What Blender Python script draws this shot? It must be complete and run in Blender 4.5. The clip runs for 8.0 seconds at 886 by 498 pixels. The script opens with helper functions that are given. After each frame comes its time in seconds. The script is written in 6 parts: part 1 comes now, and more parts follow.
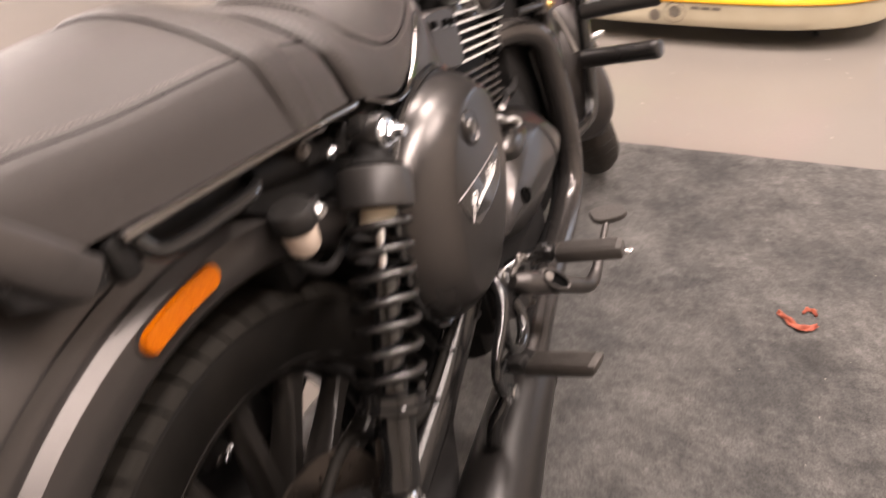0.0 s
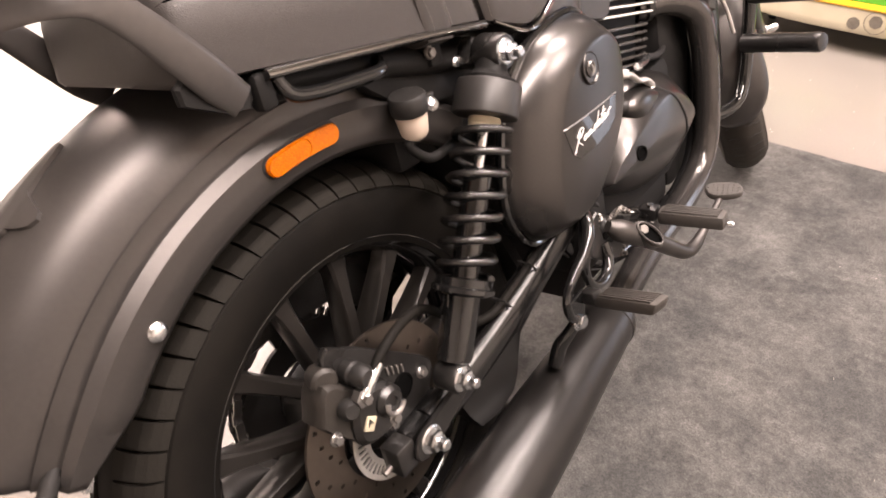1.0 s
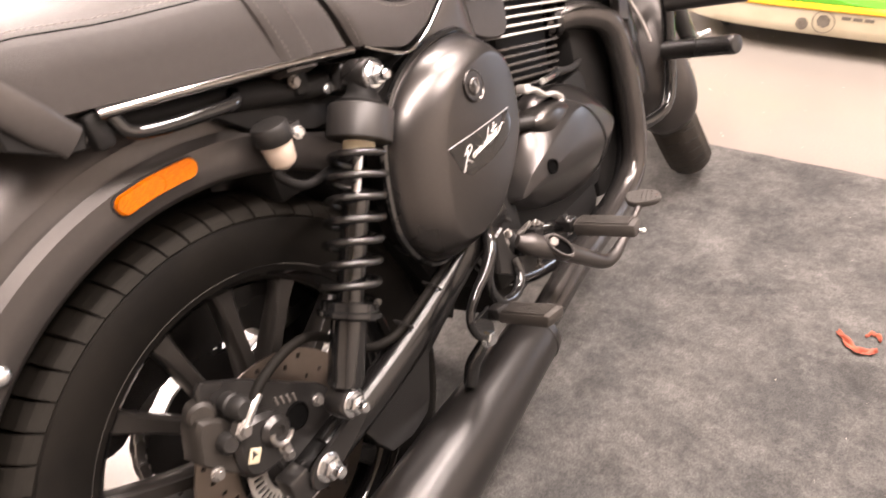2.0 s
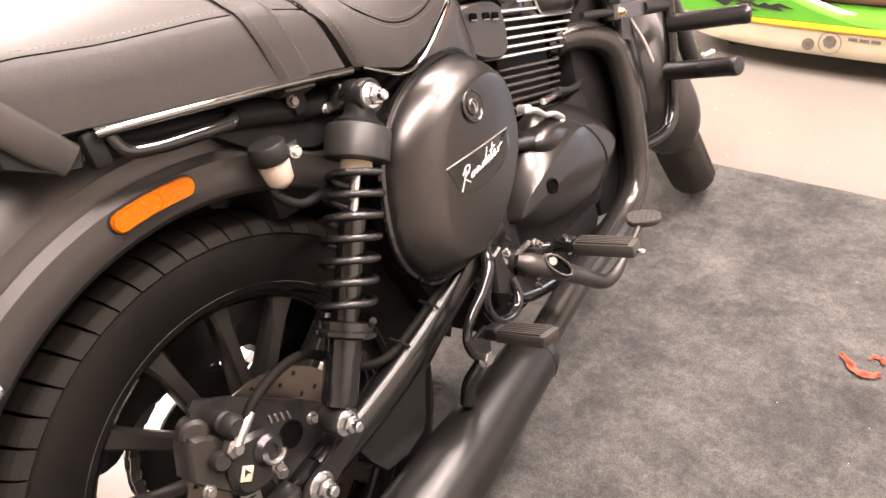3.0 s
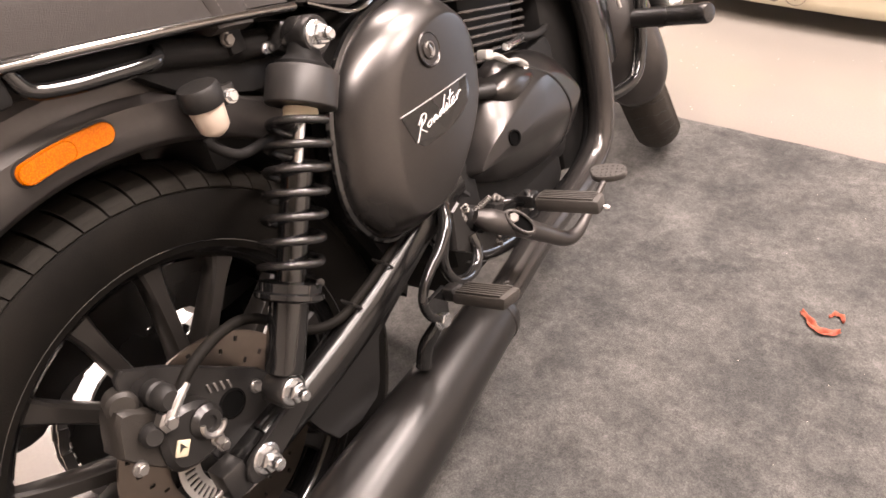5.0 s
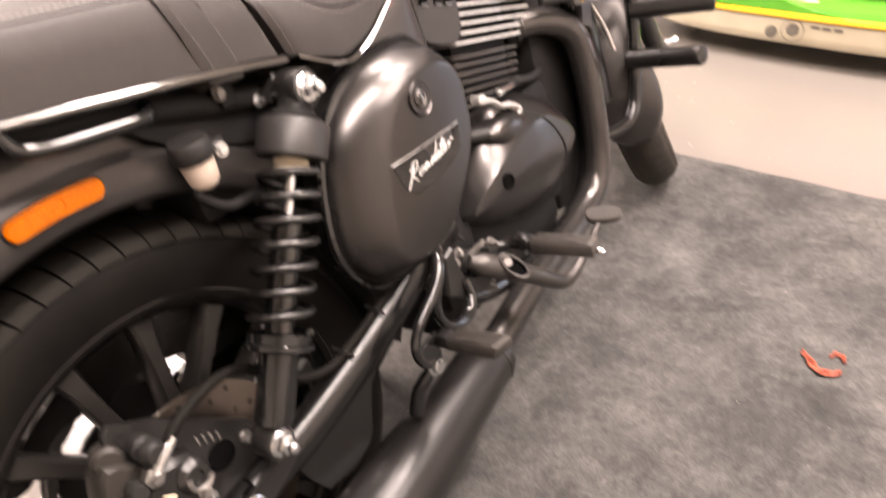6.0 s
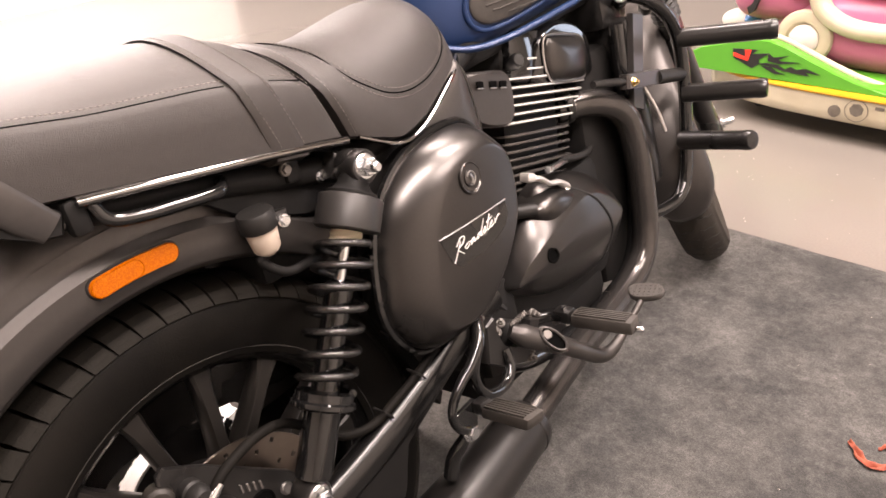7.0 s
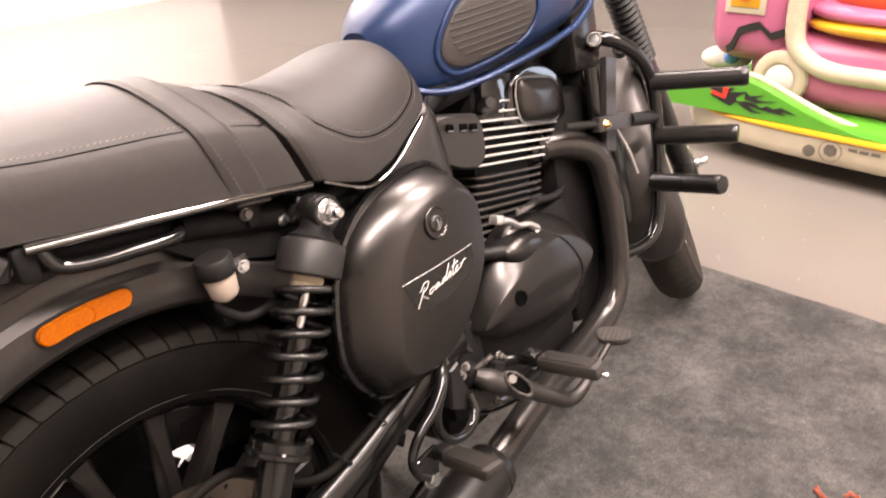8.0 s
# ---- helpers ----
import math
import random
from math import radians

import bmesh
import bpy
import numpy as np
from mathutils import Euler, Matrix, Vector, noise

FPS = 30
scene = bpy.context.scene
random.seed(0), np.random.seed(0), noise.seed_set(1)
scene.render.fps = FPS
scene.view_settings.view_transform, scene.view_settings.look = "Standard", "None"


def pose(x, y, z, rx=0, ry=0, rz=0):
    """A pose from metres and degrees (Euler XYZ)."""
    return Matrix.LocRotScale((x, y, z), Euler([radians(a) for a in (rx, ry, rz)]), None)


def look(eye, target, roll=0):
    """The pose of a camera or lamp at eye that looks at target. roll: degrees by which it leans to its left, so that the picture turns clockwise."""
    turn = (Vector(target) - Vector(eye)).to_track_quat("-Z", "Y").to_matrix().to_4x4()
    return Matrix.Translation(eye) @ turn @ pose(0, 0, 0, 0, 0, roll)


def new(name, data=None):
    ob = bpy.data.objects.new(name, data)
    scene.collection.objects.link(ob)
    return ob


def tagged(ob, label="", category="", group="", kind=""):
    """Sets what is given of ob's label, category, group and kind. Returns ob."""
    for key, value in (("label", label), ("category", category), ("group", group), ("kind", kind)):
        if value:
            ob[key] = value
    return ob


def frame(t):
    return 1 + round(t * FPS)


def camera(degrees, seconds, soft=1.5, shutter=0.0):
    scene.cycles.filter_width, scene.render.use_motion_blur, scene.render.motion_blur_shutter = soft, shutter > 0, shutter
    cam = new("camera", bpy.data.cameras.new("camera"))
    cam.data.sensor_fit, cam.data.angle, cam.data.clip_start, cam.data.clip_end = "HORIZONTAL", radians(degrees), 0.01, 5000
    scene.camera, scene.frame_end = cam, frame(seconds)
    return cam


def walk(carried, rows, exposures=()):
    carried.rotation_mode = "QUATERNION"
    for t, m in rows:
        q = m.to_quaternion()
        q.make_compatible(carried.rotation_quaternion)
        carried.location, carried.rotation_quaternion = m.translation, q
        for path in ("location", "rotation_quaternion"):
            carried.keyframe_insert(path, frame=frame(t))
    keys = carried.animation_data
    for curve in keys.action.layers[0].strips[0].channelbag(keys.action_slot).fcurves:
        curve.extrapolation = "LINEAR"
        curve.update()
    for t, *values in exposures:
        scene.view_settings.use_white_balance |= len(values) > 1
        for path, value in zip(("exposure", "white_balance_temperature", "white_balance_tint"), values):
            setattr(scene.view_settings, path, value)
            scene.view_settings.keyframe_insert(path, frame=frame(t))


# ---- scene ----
cam = camera(63.6, 8.0, soft=1.6, shutter=0.6)
LEAN = 11.0
ROWS = [
    (0.0, 0.3325, -0.3234, 1.0338, 54.17, 6.00, 20.20),
    (0.2, 0.3517, -0.3703, 1.0240, 53.29, 4.18, 24.23),
    (0.5, 0.3672, -0.4128, 1.0181, 53.14, 3.12, 28.60),
    (1.0, 0.4541, -0.4084, 1.0146, 54.10, 3.22, 36.99),
    (1.5, 0.5386, -0.3713, 1.0058, 53.90, 5.27, 38.50),
    (2.0, 0.5719, -0.3258, 0.9978, 56.06, 6.75, 35.26),
    (2.2, 0.5727, -0.3203, 0.9975, 56.80, 6.97, 34.75),
    (3.3, 0.5907, -0.3155, 1.0030, 57.33, 6.29, 36.82),
    (3.5, 0.5952, -0.3183, 1.0005, 56.80, 6.24, 37.01),
    (4.0, 0.5984, -0.3129, 1.0015, 55.85, 6.50, 36.38),
    (4.5, 0.5955, -0.2830, 0.9911, 53.74, 5.26, 33.92),
    (4.7, 0.5784, -0.2759, 0.9702, 53.51, 5.10, 33.95),
    (5.8, 0.5445, -0.2549, 0.9741, 53.67, 3.57, 32.64),
    (6.0, 0.5646, -0.2490, 0.9870, 55.72, 5.21, 33.92),
    (6.5, 0.5914, -0.2576, 1.0391, 60.45, 7.78, 38.27),
    (7.0, 0.5993, -0.2603, 1.0327, 60.41, 4.87, 39.55),
    (7.5, 0.6095, -0.2524, 1.0361, 60.68, 4.67, 39.35),
    (8.0, 0.6085, -0.2276, 1.0567, 62.00, 3.16, 39.09),
]
EXPOSURES = [(0.0, -0.27), (0.5, -0.04), (1.0, 0.22), (1.5, 0.37), (2.2, 0.42), (4.5, 0.33), (6.0, 0.24), (6.5, 0.14), (7.0, -0.08), (8.0, -0.15)]
walk(cam, [(t, pose(x, y, z, rx, ry, rz)) for t, x, y, z, rx, ry, rz in ROWS], exposures=[(t, e - 0.04, 6700, 22) for t, e in EXPOSURES])

# ---- light: warm ceiling panels of an indoor hall, one of them added ----
world = bpy.data.worlds.new("world")
world.use_nodes = True
world.node_tree.nodes["Background"].inputs[0].default_value = (1.0, 0.93, 0.85, 1)
world.node_tree.nodes["Background"].inputs[1].default_value = 0.05
scene.world = world


def panel_lamp(x, y, z, sx, sy, watts, color):
    data = bpy.data.lights.new("ceiling_lamp", "AREA")
    data.shape, data.size, data.size_y, data.energy, data.color = "RECTANGLE", sx, sy, watts, color
    ob = new("ceiling_lamp", data)
    ob.matrix_world = look((x, y, z), (x, y + 0.001, 0))
    return ob


WARM, NEUTRAL, COOL = (1.0, 0.86, 0.74), (1.0, 0.915, 0.82), (0.72, 0.86, 1.0)
panel_lamp(-2.2, 0.6, 3.35, 2.2, 2.2, 255, WARM)
panel_lamp(1.3, -0.15, 3.35, 0.4, 2.2, 215, NEUTRAL)
panel_lamp(2.4, 1.5, 3.35, 0.8, 1.1, 95, NEUTRAL)
for lamp_x, lamp_watts in ((-0.5, 88), (0.75, 125), (2.0, 60)):
    panel_lamp(lamp_x, 1.9, 3.35, 0.8, 0.5, lamp_watts, NEUTRAL)
panel_lamp(-1.2, 5.0, 3.35, 1.2, 0.6, 80, WARM)
# added, unseen lamp that brightens the far floor and the white wall
panel_lamp(-5.2, 2.4, 3.35, 2.0, 2.4, 570, (1.0, 0.94, 0.87))

# cool area lamp in an added, unseen doorway, for bluish reflections on the engine
cool_lamp = bpy.data.lights.new("added_doorway_lamp", "AREA")
cool_lamp.shape, cool_lamp.size, cool_lamp.size_y, cool_lamp.energy, cool_lamp.color = "RECTANGLE", 1.7, 2.0, 90, COOL
new("added_doorway_lamp", cool_lamp).matrix_world = look((3.72, 6.4, 1.15), (0.0, 6.4, 1.15))

# ---- materials ----


def material(name, color, rough=0.5, metal=0.0, var=0.15, scale=30.0, bump=0.0, bump_scale=200.0, coat=0.0, rvar=0.08, second=None, second_scale=3.0, spec=0.5, random=0.0):
    m = bpy.data.materials.new(name)
    m.use_nodes = True
    nt = m.node_tree
    bsdf = nt.nodes["Principled BSDF"]
    tc = nt.nodes.new("ShaderNodeTexCoord")
    n1 = nt.nodes.new("ShaderNodeTexNoise")
    n1.inputs["Scale"].default_value, n1.inputs["Detail"].default_value = scale, 6
    nt.links.new(tc.outputs["Object"], n1.inputs["Vector"])
    n2 = nt.nodes.new("ShaderNodeTexNoise")
    n2.inputs["Scale"].default_value, n2.inputs["Detail"].default_value = second_scale, 4
    nt.links.new(tc.outputs["Object"], n2.inputs["Vector"])
    ramp = nt.nodes.new("ShaderNodeMix")
    ramp.data_type = "RGBA"
    lo = [c * (1 - var) for c in color]
    hi = [min(1, c * (1 + var)) for c in color]
    ramp.inputs[6].default_value, ramp.inputs[7].default_value = (*lo, 1), (*hi, 1)
    nt.links.new(n1.outputs[0], ramp.inputs[0])
    out = ramp.outputs[2]
    if second:
        mr = nt.nodes.new("ShaderNodeMapRange")
        mr.inputs[1].default_value, mr.inputs[2].default_value = 0.42, 0.66
        nt.links.new(n2.outputs[0], mr.inputs[0])
        mix = nt.nodes.new("ShaderNodeMix")
        mix.data_type = "RGBA"
        nt.links.new(mr.outputs[0], mix.inputs[0])
        nt.links.new(out, mix.inputs[6])
        mix.inputs[7].default_value = (*second, 1)
        out = mix.outputs[2]
    nt.links.new(out, bsdf.inputs["Base Color"])
    rr = nt.nodes.new("ShaderNodeMapRange")
    rr.inputs[3].default_value, rr.inputs[4].default_value = max(0.02, rough - rvar), min(1, rough + rvar)
    nt.links.new(n2.outputs[0], rr.inputs[0])
    nt.links.new(rr.outputs[0], bsdf.inputs["Roughness"])
    bsdf.inputs["Metallic"].default_value = metal
    bsdf.inputs["Coat Weight"].default_value = coat
    bsdf.inputs["Specular IOR Level"].default_value = spec
    if bump:
        n3 = nt.nodes.new("ShaderNodeTexNoise")
        n3.inputs["Scale"].default_value, n3.inputs["Detail"].default_value = bump_scale, 3
        nt.links.new(tc.outputs["Object"], n3.inputs["Vector"])
        b = nt.nodes.new("ShaderNodeBump")
        b.inputs["Strength"].default_value, b.inputs["Distance"].default_value = bump, 0.002
        nt.links.new(n3.outputs[0], b.inputs["Height"])
        nt.links.new(b.outputs[0], bsdf.inputs["Normal"])
    return m


M_GLOSS = material("gloss_black_paint", (0.0065, 0.0064, 0.0064), 0.09, 0, 0.2, 40, coat=0.3, rvar=0.03)
M_SATIN = material("satin_black_paint", (0.012, 0.0113, 0.0108), 0.28, 0, 0.2, 60, 0.05, 900, rvar=0.06)
M_COVER = material("satin_charcoal_paint", (0.068, 0.064, 0.0615), 0.28, 0.9, 0.08, 300, 0.012, 1400, rvar=0.03)
M_FENDER = material("satin_grey_paint", (0.060, 0.055, 0.052), 0.39, 0.64, 0.10, 200, 0.02, 1200, rvar=0.05)
M_MUFFLER = material("matt_black_heat_paint", (0.014, 0.0129, 0.0122), 0.31, 0.25, 0.15, 80, 0.05, 900, rvar=0.05)
M_RUBBER = material("tyre_rubber", (0.0048, 0.0043, 0.0037), 0.66, 0, 0.35, 90, 0.2, 500, second=(0.0075, 0.0065, 0.0053), second_scale=12, spec=0.10)
M_TREAD = material("dusty_tread_rubber", (0.0130, 0.0117, 0.0097), 0.8, 0, 0.3, 90, 0.25, 500, second=(0.012, 0.0104, 0.0085), second_scale=25, spec=0.13)
M_PEG = material("peg_rubber", (0.013, 0.0122, 0.0115), 0.5, 0, 0.25, 90, 0.15, 700, spec=0.35)
M_LEATHER = material("black_leatherette", (0.036, 0.0318, 0.0295), 0.48, 0, 0.15, 120, 0.3, 900, spec=0.42)
M_STITCH = material("grey_thread", (0.17, 0.155, 0.143), 0.8)
M_CHROME = material("zinc_steel", (0.70, 0.71, 0.72), 0.22, 1, 0.1, 80)
M_STEEL = material("dull_steel", (0.42, 0.41, 0.40), 0.35, 1, 0.15, 80, 0.05, 600)
M_ALU = material("cast_aluminium", (0.70, 0.68, 0.65), 0.38, 0.75, 0.1, 120, 0.1, 600)
M_FIN = material("machined_fin_edge", (0.82, 0.80, 0.77), 0.4, 0.6, 0.06, 60)
M_DARKFIN = material("black_fin", (0.085, 0.077, 0.072), 0.25, 0.5, 0.2, 60)
M_BLUE = material("matt_blue_paint", (0.010, 0.030, 0.095), 0.36, 0.2, 0.12, 300, 0.02, 1200)
def honeycomb(m, scale, dark):
    """Cells of a moulded reflector: colour and facets by Voronoi cells."""
    nt = m.node_tree
    bsdf = nt.nodes["Principled BSDF"]
    tc = nt.nodes.new("ShaderNodeTexCoord")
    v = nt.nodes.new("ShaderNodeTexVoronoi")
    v.inputs["Scale"].default_value = scale
    nt.links.new(tc.outputs["Object"], v.inputs["Vector"])
    old = bsdf.inputs["Base Color"].links[0].from_socket
    mix = nt.nodes.new("ShaderNodeMix")
    mix.data_type = "RGBA"
    mr = nt.nodes.new("ShaderNodeMapRange")
    mr.inputs[1].default_value, mr.inputs[2].default_value = 0.15, 0.6
    nt.links.new(v.outputs["Distance"], mr.inputs[0])
    nt.links.new(mr.outputs[0], mix.inputs[0])
    nt.links.new(old, mix.inputs[6])
    mix.inputs[7].default_value = (*dark, 1)
    nt.links.new(mix.outputs[2], bsdf.inputs["Base Color"])
    b = nt.nodes.new("ShaderNodeBump")
    b.inputs["Strength"].default_value, b.inputs["Distance"].default_value = 0.35, 0.001
    nt.links.new(v.outputs["Distance"], b.inputs["Height"])
    nt.links.new(b.outputs[0], bsdf.inputs["Normal"])
    return m


M_AMBER = honeycomb(material("amber_reflector", (0.52, 0.150, 0.0), 0.12, 0, 0.25, 260, 0.0, 420, spec=0.2), 850, (0.36, 0.075, 0.0))
M_CREAM = material("cream_plastic", (0.58, 0.50, 0.36), 0.45, 0, 0.06, 40)
M_IVORY = material("translucent_white_plastic", (0.56, 0.47, 0.39), 0.35, 0, 0.08, 20)
M_FLOOR = material("polished_beige_floor", (0.165, 0.151, 0.136), 0.22, 0, 0.10, 160, 0.0, 400, second=(0.156, 0.142, 0.128), second_scale=1.4, rvar=0.02)


def felt():
    """Felt: trodden pale patches, finer mottling and fibre speckle."""
    m = bpy.data.materials.new("charcoal_felt_mat")
    m.use_nodes = True
    nt = m.node_tree
    bsdf = nt.nodes["Principled BSDF"]
    tc = nt.nodes.new("ShaderNodeTexCoord")
    col = None
    for scale, detail, rough, lo, hi, a, b in ((5.0, 8, 0.72, 0.40, 0.62, (0.0426, 0.0423, 0.0407), (0.0814, 0.0788, 0.0738)), (13.0, 7, 0.75, 0.38, 0.62, 0.81, 1.16), (60.0, 6, 0.75, 0.36, 0.64, 0.78, 1.22), (330.0, 3, 0.7, 0.34, 0.66, 0.66, 1.34)):
        n = nt.nodes.new("ShaderNodeTexNoise")
        n.inputs["Scale"].default_value, n.inputs["Detail"].default_value, n.inputs["Roughness"].default_value = scale, detail, rough
        nt.links.new(tc.outputs["Object"], n.inputs["Vector"])
        mr = nt.nodes.new("ShaderNodeMapRange")
        mr.inputs[1].default_value, mr.inputs[2].default_value = lo, hi
        nt.links.new(n.outputs[0], mr.inputs[0])
        mix = nt.nodes.new("ShaderNodeMix")
        mix.data_type = "RGBA"
        if col is None:
            mix.inputs[6].default_value, mix.inputs[7].default_value = (*a, 1), (*b, 1)
            nt.links.new(mr.outputs[0], mix.inputs[0])
            col = mix.outputs[2]
        else:
            mr.inputs[3].default_value, mr.inputs[4].default_value = a, b
            mix.blend_type = "MULTIPLY"
            mix.inputs[0].default_value = 1
            nt.links.new(col, mix.inputs[6])
            nt.links.new(mr.outputs[0], mix.inputs[7])
            col = mix.outputs[2]
    dist = nt.nodes.new("ShaderNodeVectorMath")
    dist.operation = "DISTANCE"
    dist.inputs[1].default_value = (0.565, 0.785, 0.005)
    nt.links.new(tc.outputs["Object"], dist.inputs[0])
    ragged = nt.nodes.new("ShaderNodeTexNoise")
    ragged.inputs["Scale"].default_value, ragged.inputs["Detail"].default_value = 22.0, 5
    nt.links.new(tc.outputs["Object"], ragged.inputs["Vector"])
    edge = nt.nodes.new("ShaderNodeMath")
    edge.operation = "MULTIPLY_ADD"
    edge.inputs[1].default_value = 0.14
    nt.links.new(ragged.outputs[0], edge.inputs[0])
    nt.links.new(dist.outputs["Value"], edge.inputs[2])
    spot = nt.nodes.new("ShaderNodeMapRange")
    spot.inputs[1].default_value, spot.inputs[2].default_value, spot.inputs[3].default_value, spot.inputs[4].default_value = 0.085, 0.150, 0.66, 1.0
    nt.links.new(edge.outputs[0], spot.inputs[0])
    stain = nt.nodes.new("ShaderNodeMix")
    stain.data_type, stain.blend_type = "RGBA", "MULTIPLY"
    stain.inputs[0].default_value = 1
    nt.links.new(col, stain.inputs[6])
    nt.links.new(spot.outputs[0], stain.inputs[7])
    col = stain.outputs[2]
    nt.links.new(col, bsdf.inputs["Base Color"])
    bsdf.inputs["Roughness"].default_value = 0.85
    bsdf.inputs["Specular IOR Level"].default_value = 0.25
    b = nt.nodes.new("ShaderNodeBump")
    b.inputs["Strength"].default_value, b.inputs["Distance"].default_value = 0.7, 0.002
    nt.links.new(n.outputs[0], b.inputs["Height"])
    nt.links.new(b.outputs[0], bsdf.inputs["Normal"])
    return m


M_MAT = felt()
M_BCHROME = material("black_chrome", (0.24, 0.232, 0.224), 0.08, 1, 0.1, 60, rvar=0.02)
M_SPRING = material("textured_black_spring", (0.0065, 0.0062, 0.006), 0.11, 0, 0.2, 60, 0.55, 620, coat=0.5)
M_SILVER = material("silver_script", (0.75, 0.73, 0.70), 0.4, 0.3, 0.05, 60)
M_DULL = material("dull_zinc", (0.17, 0.157, 0.145), 0.42, 0.6, 0.15, 80)
M_ARM = material("deep_gloss_black", (0.0045, 0.0043, 0.0042), 0.235, 0, 0.2, 40, spec=0.5, rvar=0.04)
M_FTYRE = material("dusty_tyre_rubber", (0.029, 0.0252, 0.0215), 0.75, 0, 0.35, 60, 0.25, 400, second=(0.040, 0.0345, 0.0285), second_scale=14, spec=0.2)
M_STAMP = material("faded_ink", (0.12, 0.105, 0.085), 0.5, 0, 0.4, 60)
M_DISC = material("brake_steel", (0.22, 0.185, 0.155), 0.36, 1, 0.15, 60)
# shade among the inner parts is put into this dull near-black colour
M_DARK = material("shade_black_casting", (0.008, 0.0076, 0.0073), 0.6, 0, 0.3, 40, 0.1, 300, spec=0.18)
M_CAST = material("dusty_dark_casting", (0.025, 0.0217, 0.0185), 0.5, 0.2, 0.3, 60, 0.15, 400, second=(0.024, 0.021, 0.018), second_scale=22)
# depth shade of holes and grooves put into a flat near-black colour
M_HOLE = material("recess_shade", (0.004, 0.004, 0.004), 0.9, 0, 0.2, 40, spec=0.0)
M_STRAP = material("satin_strap_paint", (0.075, 0.069, 0.066), 0.32, 0.55, 0.12, 120, 0.03, 900)
M_DUSTY = material("dusty_rubber", (0.042, 0.037, 0.0325), 0.6, 0, 0.3, 120, 0.2, 700)
M_WHEEL = material("satin_wheel_paint", (0.0115, 0.0102, 0.0090), 0.36, 0.2, 0.2, 60, 0.04, 900)
M_CAN = material("dull_black_can_paint", (0.020, 0.0183, 0.0172), 0.46, 0.1, 0.12, 80, 0.03, 900)
M_WALL = material("pale_plaster", (0.55, 0.51, 0.46), 0.7, 0, 0.06, 8, 0.05, 120)
M_BRIGHT = material("white_painted_wall", (0.80, 0.77, 0.72), 0.6, 0, 0.03, 8, 0.05, 120)
M_WHITE = material("beige_painted_wall", (0.58, 0.54, 0.49), 0.6, 0, 0.04, 8, 0.05, 120)
M_PIPE = material("gloss_heat_paint", (0.066, 0.061, 0.058), 0.20, 0.7, 0.15, 80, 0.02, 900, rvar=0.04)
M_RED = material("dry_red_leaf", (0.30, 0.075, 0.036), 0.65, 0, 0.45, 80, second=(0.20, 0.035, 0.018), second_scale=70)
M_KCREAM = material("cream_fibreglass", (0.50, 0.455, 0.34), 0.25, 0, 0.07, 12, second=(0.44, 0.385, 0.275), second_scale=5)
M_KGREEN = material("green_fibreglass", (0.075, 0.31, 0.025), 0.2, 0, 0.1, 10)
M_KYELLOW = material("yellow_trim_paint", (0.56, 0.29, 0.012), 0.3, 0, 0.1, 20)
M_KPINK = material("pink_fibreglass", (0.42, 0.115, 0.205), 0.3, 0, 0.1, 10)
M_KBLUE = material("pale_blue_lens", (0.10, 0.25, 0.55), 0.15, 0, 0.1, 10)
M_KRED = material("red_orange_fibreglass", (0.55, 0.07, 0.02), 0.3, 0, 0.1, 10)
M_BLACKDECAL = material("black_decal", (0.015, 0.015, 0.015), 0.4)
M_REDDECAL = material("red_decal", (0.75, 0.04, 0.02), 0.4)
M_FLECK = material("off_white_plastic", (0.55, 0.51, 0.46), 0.7)
M_SPECK = material("pale_specks", (0.34, 0.31, 0.275), 0.8)
M_BRASS = material("brass", (0.72, 0.50, 0.20), 0.25, 1)

# ---- mesh helpers ----


def part(name, bm, mat, parent=None, label="", smooth=True):
    bmesh.ops.recalc_face_normals(bm, faces=bm.faces)
    me = bpy.data.meshes.new(name)
    bm.to_mesh(me)
    bm.free()
    me.materials.append(mat)
    if smooth:
        me.polygons.foreach_set("use_smooth", [True] * len(me.polygons))
        me.set_sharp_from_angle(angle=radians(38))
    ob = new(name, me)
    if parent:
        ob.parent = parent
    if label:
        tagged(ob, label)
    return ob


def spline(pts, sub=6, closed=False):
    pts = [Vector(p) for p in pts]
    if len(pts) < 3:
        return pts
    out, n = [], len(pts)
    for i in range(n if closed else n - 1):
        p1, p2 = pts[i], pts[(i + 1) % n]
        p0 = pts[i - 1] if (closed or i) else p1 * 2 - p2
        p3 = pts[(i + 2) % n] if (closed or i < n - 2) else p2 * 2 - p1
        for k in range(sub):
            t = k / sub
            out.append(0.5 * (2 * p1 + (p2 - p0) * t + (2 * p0 - 5 * p1 + 4 * p2 - p3) * t * t + (3 * p1 - p0 - 3 * p2 + p3) * t ** 3))
    if not closed:
        out.append(pts[-1])
    return out


